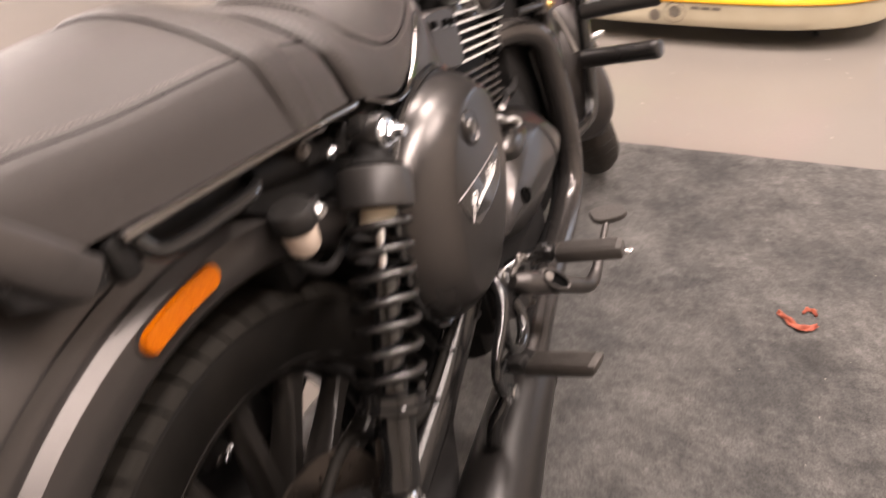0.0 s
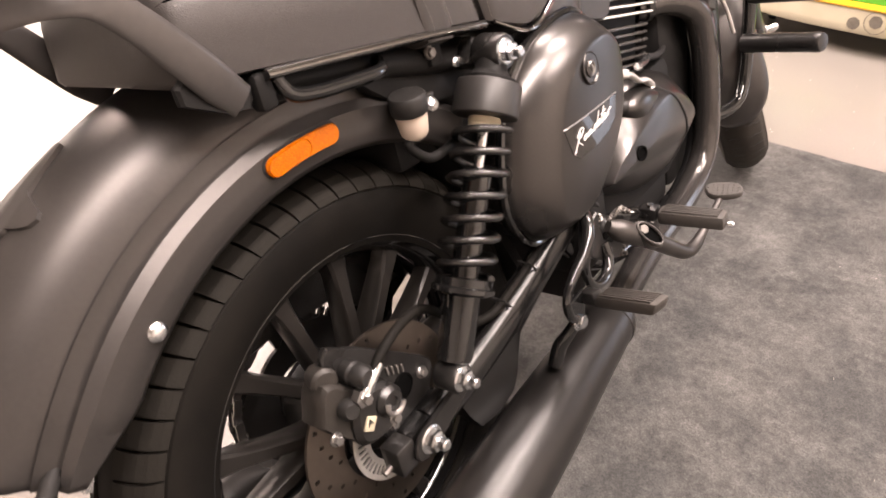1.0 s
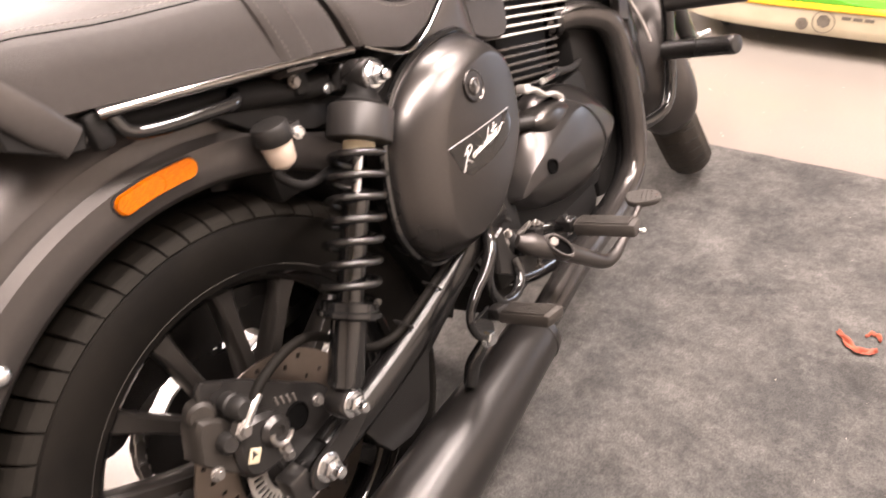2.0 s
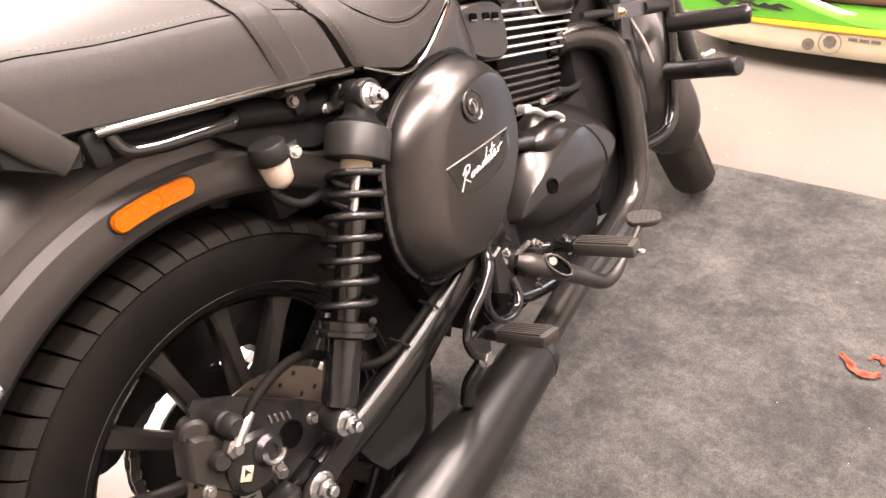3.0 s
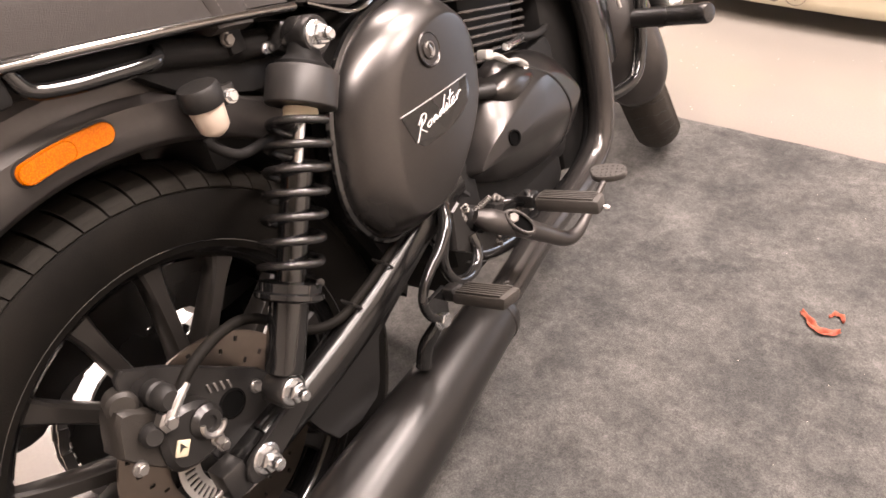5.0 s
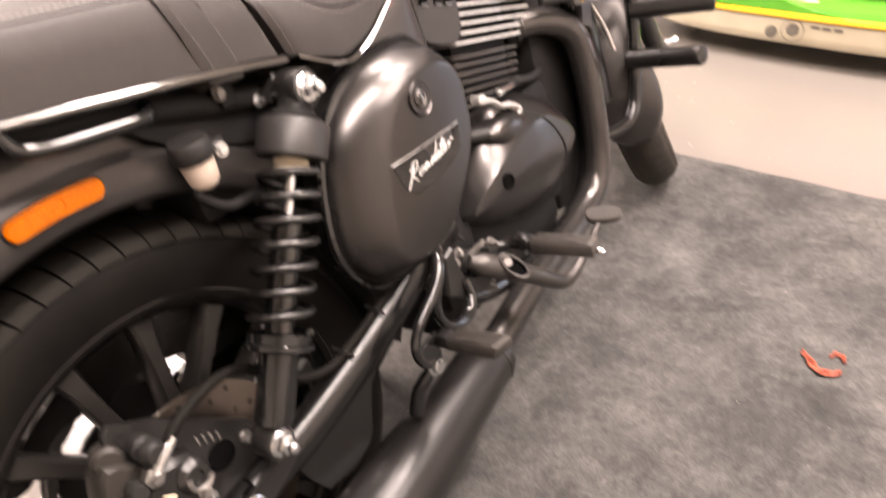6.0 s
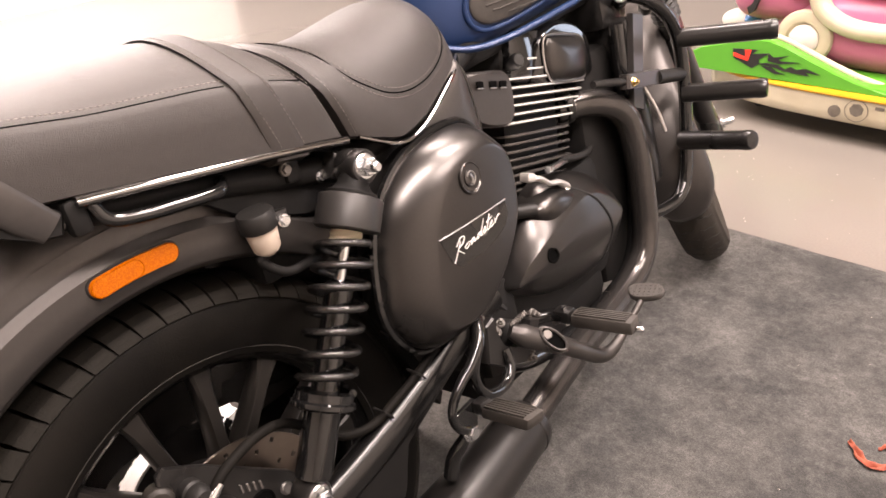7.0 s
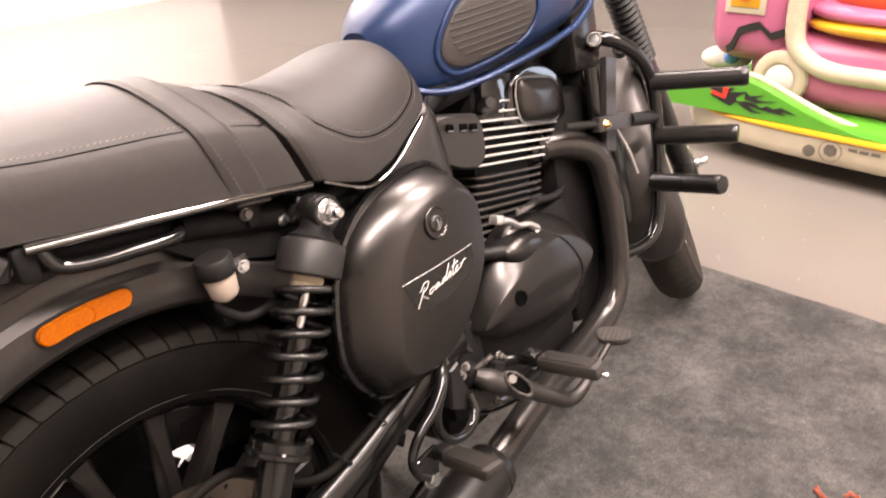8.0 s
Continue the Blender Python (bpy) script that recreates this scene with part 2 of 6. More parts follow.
def tube(pts, r, n=12, sub=6, closed=False, bm=None, flat=1.0, up=None):
    """A round rod along pts; r is one radius or one for each point; flat squeezes it along the up direction."""
    bm = bm or bmesh.new()
    path = spline(pts, sub, closed)
    m = len(path)
    rs = [r] * m if isinstance(r, (int, float)) else [float(np.interp(i / (m - 1) * (len(r) - 1), range(len(r)), r)) for i in range(m)]
    rings, nrm = [], None
    for i, p in enumerate(path):
        a = path[i - 1] if (closed or i) else p
        b = path[(i + 1) % m] if (closed or i < m - 1) else p
        tan = (b - a).normalized()
        if up:
            nrm = Vector(up)
        elif nrm is None:
            nrm = Vector((0, 0, 1)) if abs(tan.z) < 0.9 else Vector((1, 0, 0))
        nrm = (nrm - tan * nrm.dot(tan)).normalized()
        bi = tan.cross(nrm)
        rings.append([bm.verts.new(p + (nrm * math.cos(2 * math.pi * k / n) * flat + bi * math.sin(2 * math.pi * k / n)) * rs[i]) for k in range(n)])
    for i in range(m if closed else m - 1):
        a, b = rings[i], rings[(i + 1) % m]
        for k in range(n):
            bm.faces.new((a[k], a[(k + 1) % n], b[(k + 1) % n], b[k]))
    if not closed:
        bm.faces.new(rings[0][::-1])
        bm.faces.new(rings[-1])
    return bm


def lathe(profile, origin, axis, n=32, bm=None, closed=False):
    """A turned body: profile of (radius, height) along axis from origin."""
    bm = bm or bmesh.new()
    axis = Vector(axis).normalized()
    u = axis.orthogonal().normalized()
    v = axis.cross(u)
    o = Vector(origin)
    rings = []
    for r, h in profile:
        if r < 1e-6:
            rings.append([bm.verts.new(o + axis * h)])
        else:
            rings.append([bm.verts.new(o + axis * h + (u * math.cos(2 * math.pi * k / n) + v * math.sin(2 * math.pi * k / n)) * r) for k in range(n)])
    pairs = list(zip(rings, rings[1:])) + ([(rings[-1], rings[0])] if closed else [])
    for a, b in pairs:
        for k in range(n):
            q = [a[k % len(a)], a[(k + 1) % len(a)], b[(k + 1) % len(b)], b[k % len(b)]]
            q = list(dict.fromkeys(q))
            if len(q) > 2:
                bm.faces.new(q)
    if not closed:
        for ring in (rings[0], rings[-1]):
            if len(ring) > 2:
                bm.faces.new(ring)
    return bm


def box(c, size, bevel=0.003, m=None, bm=None, seg=2):
    bm2 = bmesh.new()
    bmesh.ops.create_cube(bm2, size=1)
    bmesh.ops.scale(bm2, vec=size, verts=bm2.verts)
    if bevel:
        bmesh.ops.bevel(bm2, geom=bm2.edges[:], offset=bevel, segments=seg, affect="EDGES", profile=0.5)
    bmesh.ops.transform(bm2, matrix=Matrix.Translation(c) @ (m or Matrix()), verts=bm2.verts)
    if bm is None:
        return bm2
    me = bpy.data.meshes.new("tmp")
    bm2.to_mesh(me)
    bm2.free()
    bm.from_mesh(me)
    bpy.data.meshes.remove(me)
    return bm


def outline(pts, sub=5):
    return [(p.x, p.y) for p in spline([(a, b, 0) for a, b in pts], sub, True)]


def slab(pts, x0, x1, bevel=0.002, to=None):
    """A plate of the outline pts (y, z) from x0 to x1; to(x, y, z) may place it elsewhere."""
    bm = bmesh.new()
    to = to or (lambda x, y, z: (x, y, z))
    if x1 < x0:
        x0, x1 = x1, x0
    cy, cz = sum(p[0] for p in pts) / len(pts), sum(p[1] for p in pts) / len(pts)
    size = max(max(abs(p[0] - cy), abs(p[1] - cz)) for p in pts)
    k = 1 - bevel / size if bevel else 1
    layers = [(x0, k), (x0 + bevel, 1), (x1 - bevel, 1), (x1, k)] if bevel else [(x0, 1), (x1, 1)]
    rings = [[bm.verts.new(to(x, cy + (y - cy) * s, cz + (z - cz) * s)) for y, z in pts] for x, s in layers]
    n = len(pts)
    for a, b in zip(rings, rings[1:]):
        for i in range(n):
            bm.faces.new((a[i], a[(i + 1) % n], b[(i + 1) % n], b[i]))
    bm.faces.new(rings[0])
    bm.faces.new(rings[-1])
    return bm


def dome(pts, centre, levels):
    """A bulging cover: the outline pts (y, z) shrunk to centre, level by level of (scale, x)."""
    bm = bmesh.new()
    cy, cz = centre
    rings = [[bm.verts.new((x, cy + (y - cy) * s, cz + (z - cz) * s)) for y, z in pts] for s, x in levels]
    n = len(pts)
    for a, b in zip(rings, rings[1:]):
        for i in range(n):
            bm.faces.new((a[i], a[(i + 1) % n], b[(i + 1) % n], b[i]))
    bm.faces.new(rings[-1])
    bm.faces.new(rings[0])
    return bm


def grid(rows, closed=False):
    bm = bmesh.new()
    vs = [[bm.verts.new(p) for p in row] for row in rows]
    for a, b in zip(vs, vs[1:]):
        n = len(a)
        for i in range(n if closed else n - 1):
            bm.faces.new((a[i], a[(i + 1) % n], b[(i + 1) % n], b[i]))
    return bm, vs


def hexnut(p, axis, r, h, stud=0.0, collar=True):
    axis = Vector(axis).normalized()
    prof = [(r, 0), (r, h * 0.8), (r * 0.85, h)]
    bm = lathe(prof, p, axis, 6)
    if collar:
        lathe([(r * 1.35, -0.002), (r * 1.35, 0.0), (r * 1.2, 0.0015)], p, axis, 24, bm)
    if stud:
        lathe([(r * 0.55, h), (r * 0.55, h + stud * 0.85), (r * 0.4, h + stud)], p, axis, 16, bm)
    return bm


def on_wheel(r, deg, x=0.0):
    a = radians(deg)
    return (x, r * math.cos(a), 0.32 + r * math.sin(a))

# ---- hall: floor, mat, walls, ceiling ----


def quad_slab(name, x0, x1, y0, y1, z0, z1, mat, label):
    ob = part(name, box(((x0 + x1) / 2, (y0 + y1) / 2, (z0 + z1) / 2), (x1 - x0, y1 - y0, z1 - z0), 0), mat, smooth=False)
    return tagged(ob, label, name.split("_")[0], kind="structure")


quad_slab("floor", -9.2, 3.8, -4.2, 9.2, -0.2, 0.0, M_FLOOR, "glossy beige speckled floor of a hall")
quad_slab("ceiling", -9.2, 3.8, -4.2, 9.2, 3.4, 3.5, M_WALL, "plain grey ceiling")
wall_w = quad_slab("wall_west", -6.9, -6.7, -4, 4.67, 0, 3.4, M_BRIGHT, "plain white painted wall")
part("wall_return", box((-8.05, 4.57, 1.7), (2.3, 0.2, 3.4), 0), M_WALL, wall_w, smooth=False)
part("wall_recess", box((-9.1, 6.9, 1.7), (0.2, 4.4, 3.4), 0), M_WALL, wall_w, smooth=False)
quad_slab("wall_north", -9.2, 3.8, 9, 9.2, 0, 3.4, M_WALL, "plain grey wall")
quad_slab("wall_south", -9.2, 3.8, -4.2, -4, 0, 3.4, M_WHITE, "plain beige painted wall")
# out of view; set close as a pale surface that bounces light onto the bike
wall_e = quad_slab("wall_east", 3.6, 3.8, -4, 5.5, 0, 3.4, M_WHITE, "unseen plain beige wall with an added doorway")
part("wall_piece", box((3.7, 8.15, 1.7), (0.2, 1.7, 3.4), 0), M_WHITE, wall_e, smooth=False)
part("wall_piece", box((3.7, 6.4, 2.8), (0.2, 1.8, 1.2), 0), M_WHITE, wall_e, smooth=False)
# added opening, out of view, that frames the cool lamp
doorway = tagged(part("door_1", box((3.7, 5.54, 1.1), (0.12, 0.08, 2.2), 0.004), M_WHITE, smooth=False), "added unseen doorway with a beige frame", "door", kind="structure")
part("door_jamb", box((3.7, 7.26, 1.1), (0.12, 0.08, 2.2), 0.004), M_WHITE, doorway, smooth=False)
part("door_head", box((3.7, 6.4, 2.16), (0.12, 1.64, 0.08), 0.004), M_WHITE, doorway, smooth=False)


def felt_mat():
    nx, ny = 60, 80
    rows = []
    for j in range(ny + 1):
        row = []
        for i in range(nx + 1):
            u, v = i / nx, j / ny
            x = -0.34 + 1.95 * u
            y = -1.2 + (1.604 - 0.075 * (x - 0.03) + 1.2) * v
            e = 0.004 * (noise.noise((x * 9, y * 9, 0)) if v == 1 or u == 0 else 0)
            row.append((x + e, y + e, 0.005 + 0.0012 * noise.noise((x * 4, y * 4, 3))))
        rows.append(row)
    bm, vs = grid(rows)
    edge = [e for e in bm.edges if e.is_boundary]
    ext = bmesh.ops.extrude_edge_only(bm, edges=edge)
    for v in [g for g in ext["geom"] if isinstance(g, bmesh.types.BMVert)]:
        v.co.z = 0.0005
    return tagged(part("floor_mat", bm, M_MAT), "dark grey felt mat with worn lighter patches under the motorcycle", "mat")


felt_mat()


def floor_flecks():
    bm = bmesh.new()
    rng = random.Random(4)
    for k in range(170):
        x, y = rng.uniform(-0.3, 1.6), rng.uniform(1.66, 2.6)
        if k > 120:
            x, y = rng.uniform(0.35, 1.3), rng.uniform(0.2, 1.5)
        r = rng.uniform(0.0010, 0.0028) * (0.6 if k > 120 else 1)
        n = rng.randint(4, 6)
        a0 = rng.uniform(0, 6)
        z = 0.0068 if k > 120 else 0.0012
        bm.faces.new([bm.verts.new((x + r * rng.uniform(0.6, 1.3) * math.cos(a0 + 2 * math.pi * i / n), y + r * rng.uniform(0.5, 1.2) * math.sin(a0 + 2 * math.pi * i / n), z + rng.uniform(0, 0.0006))) for i in range(n)])
    ob = part("floor_flecks", bm, M_SPECK, smooth=False)
    return tagged(ob, "tiny pale flecks scattered on floor and mat", "debris", kind="stuff")


floor_flecks()


def dry_leaf():
    """A folded blade curling along the mat from its stem, with a small torn piece beside it."""
    bm = bmesh.new()
    blade = spline([(0.493, 0.915, 0), (0.507, 0.901, 0), (0.519, 0.884, 0), (0.536, 0.873, 0), (0.552, 0.877, 0), (0.566, 0.888, 0)], 5)
    torn = spline([(0.541, 0.923, 0), (0.549, 0.936, 0), (0.560, 0.934, 0), (0.566, 0.920, 0)], 4)
    for path, wide, high in ((blade, 0.0056, 0.007), (torn, 0.0034, 0.004)):
        rows = []
        for i, p in enumerate(path):
            s = i / (len(path) - 1)
            d = (path[min(i + 1, len(path) - 1)] - path[max(i - 1, 0)]).normalized()
            n = Vector((d.y, -d.x, 0))
            w = wide * (0.12 + math.sin(math.pi * min(1, s * 0.80 + 0.06)) ** 0.7) * (1 + 0.18 * math.sin(23 * s))
            rows.append([(p.x + n.x * w * o, p.y + n.y * w * o, 0.0085 + high * abs(o) ** 1.3 * (0.35 + 0.65 * (o < 0)) + 0.002 * math.sin(17 * s + 4 * o)) for o in (-1, -0.6, -0.2, 0.1, 0.5, 1)])
        b2, _ = grid(rows)
        me = bpy.data.meshes.new("tmp")
        b2.to_mesh(me)
        b2.free()
        bm.from_mesh(me)
        bpy.data.meshes.remove(me)
    ob = part("dry_leaf", bm, M_RED)
    mod = ob.modifiers.new("thick", "SOLIDIFY")
    mod.thickness = 0.0008
    return tagged(ob, "small curled red dry leaf lying on the mat", "leaf")


dry_leaf()

# ---- motorcycle, leaning to its left on a side stand ----
bike = new("motorcycle")
bike.rotation_euler = (0, radians(-LEAN), 0)
tagged(bike, "black roadster motorcycle with blue tank parked on a dark mat", "motorcycle")
X, Y, Z = Vector((1, 0, 0)), Vector((0, 1, 0)), Vector((0, 0, 1))


def mirrored(pts):
    return [(-p[0], p[1], p[2]) for p in pts]


# rear tyre: carcass and tread blocks
TYRE = [(0.222, 0.050), (0.236, 0.056), (0.258, 0.064), (0.278, 0.0665), (0.2875, 0.0640), (0.2900, 0.0595), (0.2965, 0.0550), (0.3040, 0.0455), (0.3100, 0.030), (0.3155, 0.014), (0.3165, 0.0)]


def tyre(name, scale_w, radius_add, centre, axis, label):
    prof = [(r + radius_add, x * scale_w) for r, x in TYRE]
    prof = prof + [(r, -x) for r, x in prof[-2::-1]]
    return part(name, lathe(prof, centre, axis, 96, closed=True), M_RUBBER, bike, label)


rear_tyre = tyre("rear_tyre", 1.0, 0.0, (0, 0, 0.32), X, "black road tyre with slanted shoulder grooves")


def tread_block_mesh():
    bm = bmesh.new()
    prof = [(0.2905, 0.0628), (0.2970, 0.0596), (0.3035, 0.0540), (0.3095, 0.0450), (0.3145, 0.0320), (0.3172, 0.0180)]
    gap = [0.36, 0.52, 0.66, 0.78, 0.78, 0.45]
    rows = []
    for lift in (-0.009, 0.0012):
        for side in (0, 1):
            row = []
            for k, (r, x) in enumerate(prof):
                a = radians(90 + (side - 0.5) * (360 / 63 - gap[k]) + 0.30 * k)
                nr, nx = (0.66, 0.75) if k < 2 else (0.9, 0.42)
                row.append((x + nx * lift, (r + nr * lift) * math.cos(a), (r + nr * lift) * math.sin(a)))
            rows.append([bm.verts.new(p) for p in row])
    lo0, lo1, hi0, hi1 = rows
    for a, b in ((hi0, hi1), (lo0, hi0), (hi1, lo1)):
        for i in range(len(prof) - 1):
            bm.faces.new((a[i], a[i + 1], b[i + 1], b[i]))
    bm.faces.new((lo0[0], hi0[0], hi1[0], lo1[0]))
    bm.faces.new((lo0[-1], hi0[-1], hi1[-1], lo1[-1]))
    bmesh.ops.recalc_face_normals(bm, faces=bm.faces)
    me = bpy.data.meshes.new("tread_block")
    bm.to_mesh(me)
    bm.free()
    me.materials.append(M_TREAD)
    return me


TREAD = tread_block_mesh()
for side in (0, 1):
    for k in range(63):
        ob = new("tread_block", TREAD)
        ob.parent = rear_tyre
        ob.matrix_local = Matrix.Translation((0, 0, 0.32)) @ pose(0, 0, 0, 360 / 63 * k + 0.9) @ (pose(0, 0, 0, 0, 0, 180) if side else Matrix())

# rear rim with paired spokes
RIM = [(0.236, 0.048), (0.237, 0.053), (0.230, 0.054), (0.226, 0.048), (0.216, 0.040), (0.207, 0.030), (0.203, 0.0)]
rimp = RIM + [(r, -x) for r, x in RIM[-2::-1]]
rimp += [(0.222, -0.046), (0.214, -0.02), (0.214, 0.02), (0.222, 0.046)]
rear_rim = part("rear_rim", lathe(rimp, (0, 0, 0.32), X, 96, closed=True), M_GLOSS, bike, "gloss black alloy wheel rim")
part("hub", lathe([(0.02, -0.075), (0.05, -0.07), (0.062, -0.05), (0.048, -0.03), (0.048, 0.03), (0.075, 0.045), (0.075, 0.055), (0.03, 0.062)], (0, 0, 0.32), X, 40), M_SATIN, rear_rim)


def spoke(deg, off, side):
    """One bar of a pair: off degrees beside the pair's middle at the rim, closing in on it towards the hub."""
    bm = bmesh.new()
    rings = []
    for s in np.linspace(0, 1, 9):
        r = 0.050 + (0.210 - 0.050) * s
        a = deg + side * (off - (off - 5.5) * (1 - s) ** 1.6)
        w = 0.0115 - 0.0022 * math.sin(math.pi * s) + 0.0035 * max(0, s - 0.85) / 0.15 + 0.003 * max(0, 0.15 - s) / 0.15
        d = 0.021 - 0.008 * s
        c = Vector(on_wheel(r, a))
        tang = Vector((0, -math.sin(radians(a)), math.cos(radians(a))))
        ring = []
        for ox, ot in ((-1, -0.7), (-0.7, -1), (0.75, -1), (1, -0.72), (1, 0.72), (0.75, 1), (-0.7, 1), (-1, 0.7)):
            ring.append(bm.verts.new(c + X * (0.018 + ox * d) + tang * ot * w))
        rings.append(ring)
    for a, b in zip(rings, rings[1:]):
        for i in range(8):
            bm.faces.new((a[i], a[(i + 1) % 8], b[(i + 1) % 8], b[i]))
    bm.faces.new(rings[0])
    bm.faces.new(rings[-1])
    return bm


for k in range(7):
    for side in (-1, 1):
        part("spoke", spoke(67.2 + 360 / 7 * k, 12.9, side), M_WHEEL, rear_rim)


def pierced_ring(r0, r1, x, n, bands, hole, thick):
    """A thin ring with real holes: the faces of which hole(i, j) is true are left out."""
    bm = bmesh.new()
    vs = [[bm.verts.new(on_wheel(r0 + (r1 - r0) * j / bands, 360 * i / n, x)) for j in range(bands + 1)] for i in range(n)]
    for i in range(n):
        for j in range(bands):
            if not hole(i, j):
                bm.faces.new((vs[i][j], vs[i][j + 1], vs[(i + 1) % n][j + 1], vs[(i + 1) % n][j]))
    loose = [v for v in bm.verts if not v.link_faces]
    bmesh.ops.delete(bm, geom=loose, context="VERTS")
    bmesh.ops.solidify(bm, geom=bm.faces[:], thickness=thick)
    return bm


rear_disc = part("brake_disc", pierced_ring(0.072, 0.128, 0.074, 144, 9, lambda i, j: 0 < j < 8 and j % 2 == 1 and (i + 2 * j) % 12 == 0, 0.004), M_DISC, bike, "drilled brownish steel brake disc", smooth=False)
part("tone_ring", pierced_ring(0.044, 0.070, 0.088, 96, 4, lambda i, j: j in (1, 2) and i % 2 == 0, 0.002), M_ALU, rear_disc, "slotted silver sensor ring", smooth=False)
part("carrier", pierced_ring(0.040, 0.076, 0.066, 40, 2, lambda i, j: j == 1 and i % 8 in (2, 3, 4), 0.005), M_SATIN, rear_disc, smooth=False)

# chain and sprocket on the far side
sprocket = part("sprocket", pierced_ring(0.04, 0.112, -0.085, 84, 6, lambda i, j: (j == 5 and i % 2 == 0) or (j in (3, 4) and 102 < 360 * i / 84 < 136), 0.006), M_SATIN, bike, "dark steel sprocket", smooth=False)


def chain():
    bm = bmesh.new()
    path = []
    for a in np.linspace(95, 265, 22):
        path.append(Vector(on_wheel(0.110, a, -0.088)))
    path = [Vector((-0.088, 0.55 - 0.0159 * i, 0.442 - 0.0004 * i)) for i in range(34)] + path + [Vector((-0.088, 0.0159 * i, 0.211 + 0.0045 * i)) for i in range(1, 34)]
    for i, p in enumerate(path):
        if i + 1 < len(path):
            d = path[i + 1] - p
            a = math.degrees(math.atan2(d.z, d.y))
            off = 0.008 if i % 2 else 0.005
            for sx in (-off, off):
                box(p + d / 2 + X * sx, (0.002, 0.019, 0.012), 0, pose(0, 0, 0, a), bm)
    return bm


part("chain", chain(), M_STEEL, bike, "greasy steel drive chain", smooth=False)

# swingarm, axle, spindle nuts
SWING = [(-0.045, 0.318), (-0.02, 0.332), (0.03, 0.340), (0.108, 0.350), (0.184, 0.368), (0.281, 0.392), (0.376, 0.418), (0.44, 0.430), (0.445, 0.405), (0.40, 0.398), (0.353, 0.377), (0.279, 0.345), (0.217, 0.320), (0.203, 0.290), (0.192, 0.262), (0.178, 0.245), (0.14, 0.236), (0.10, 0.244), (0.082, 0.275), (0.07, 0.308), (0.03, 0.312), (0.0, 0.304), (-0.04, 0.304)]
swingarm = part("swingarm", slab(SWING, 0.108, 0.1335, 0.006), M_ARM, bike, "gloss black box-section swingarm")
part("beam", tube([(0.124, 0.02, 0.318), (0.124, 0.10, 0.329), (0.124, 0.16, 0.340), (0.124, 0.22, 0.354), (0.124, 0.28, 0.371), (0.124, 0.33, 0.388), (0.124, 0.39, 0.407), (0.124, 0.45, 0.421)], 0.0255, 24, 5, flat=0.74, up=(1, 0, 0)), M_ARM, swingarm)
part("axle_plate", slab(outline([(-0.028, 0.312), (-0.018, 0.333), (0.02, 0.343), (0.060, 0.351), (0.078, 0.346), (0.078, 0.336), (0.04, 0.318), (0.0, 0.303), (-0.018, 0.302)], 5), 0.140, 0.147, 0.002), M_SATIN, swingarm)
part("arm", slab(SWING, -0.142, -0.108, 0.006), M_GLOSS, swingarm)
part("crossbar", tube([(-0.12, 0.40, 0.41), (0.12, 0.40, 0.41)], 0.025), M_GLOSS, swingarm)
axle = part("axle_nut", hexnut((0.147, 0.0, 0.32), X, 0.0135, 0.012, 0.012), M_CHROME, bike, "bright zinc axle nut", smooth=False)
part("adjuster", box((0.125, -0.035, 0.318), (0.03, 0.03, 0.04), 0.004), M_SATIN, axle)
part("adjuster_bolt", tube([(0.122, -0.02, 0.315), (0.122, -0.062, 0.309)], 0.0038), M_DULL, axle)

# rear caliper on its bracket, brake hose
caliper_bracket = part("caliper_bracket", slab([(-0.078, 0.488), (-0.070, 0.494), (-0.030, 0.467), (0.058, 0.390), (0.066, 0.378), (0.066, 0.365), (0.049, 0.335), (0.02, 0.308), (-0.008, 0.308), (-0.030, 0.332), (-0.034, 0.352), (-0.072, 0.362), (-0.091, 0.402), (-0.086, 0.452)], 0.098, 0.108, 0.002), M_SATIN, bike, "black steel brake caliper bracket")
caliper = part("brake_caliper", slab(outline([(-0.095, 0.466), (-0.063, 0.441), (-0.060, 0.425), (-0.078, 0.383), (-0.086, 0.384), (-0.112, 0.420), (-0.112, 0.430)], 3), 0.084, 0.122, 0.005), M_CAST, bike, "black cast brake caliper")
part("housing", slab(outline([(-0.075, 0.425), (-0.045, 0.432), (-0.015, 0.412), (-0.020, 0.372), (-0.05, 0.362), (-0.082, 0.378)], 4), 0.100, 0.132, 0.006), M_SATIN, caliper)
part("piston_housing", lathe([(0.019, 0), (0.019, 0.014), (0.014, 0.020), (0.008, 0.020), (0.007, 0.017), (0.0, 0.017)], (0.120, -0.032, 0.402), X, 28), M_SATIN, caliper)
part("spring_hook", tube([(0.141, -0.030 + 0.0125 * math.cos(a), 0.400 + 0.0125 * math.sin(a)) for a in np.linspace(2.6, 5.9, 12)], 0.0032, 8, 3), M_STEEL, caliper, "bent steel clip")
part("slide_pin", lathe([(0.011, -0.02), (0.0135, -0.016), (0.0135, 0.0), (0.010, 0.003), (0.0135, 0.006), (0.0135, 0.016), (0.009, 0.022)], (0.120, -0.055, 0.455), X, 20), M_PEG, caliper, "rubber boot")
part("slide_pin", lathe([(0.011, 0), (0.012, 0.004), (0.012, 0.014), (0.008, 0.020)], (0.118, -0.080, 0.427), (1, -0.2, 0.2), 20), M_PEG, caliper, "rubber boot")
# no hole is cut: the opening's shade is the disc's black colour
part("pad_window", lathe([(0.0175, 0.0), (0.0175, 0.0012), (0.0150, 0.0022), (0.0145, 0.0006), (0.0, 0.0006)], (0.1075, 0.012, 0.378), X, 28), M_HOLE, caliper, "black disc drawn as a round opening")
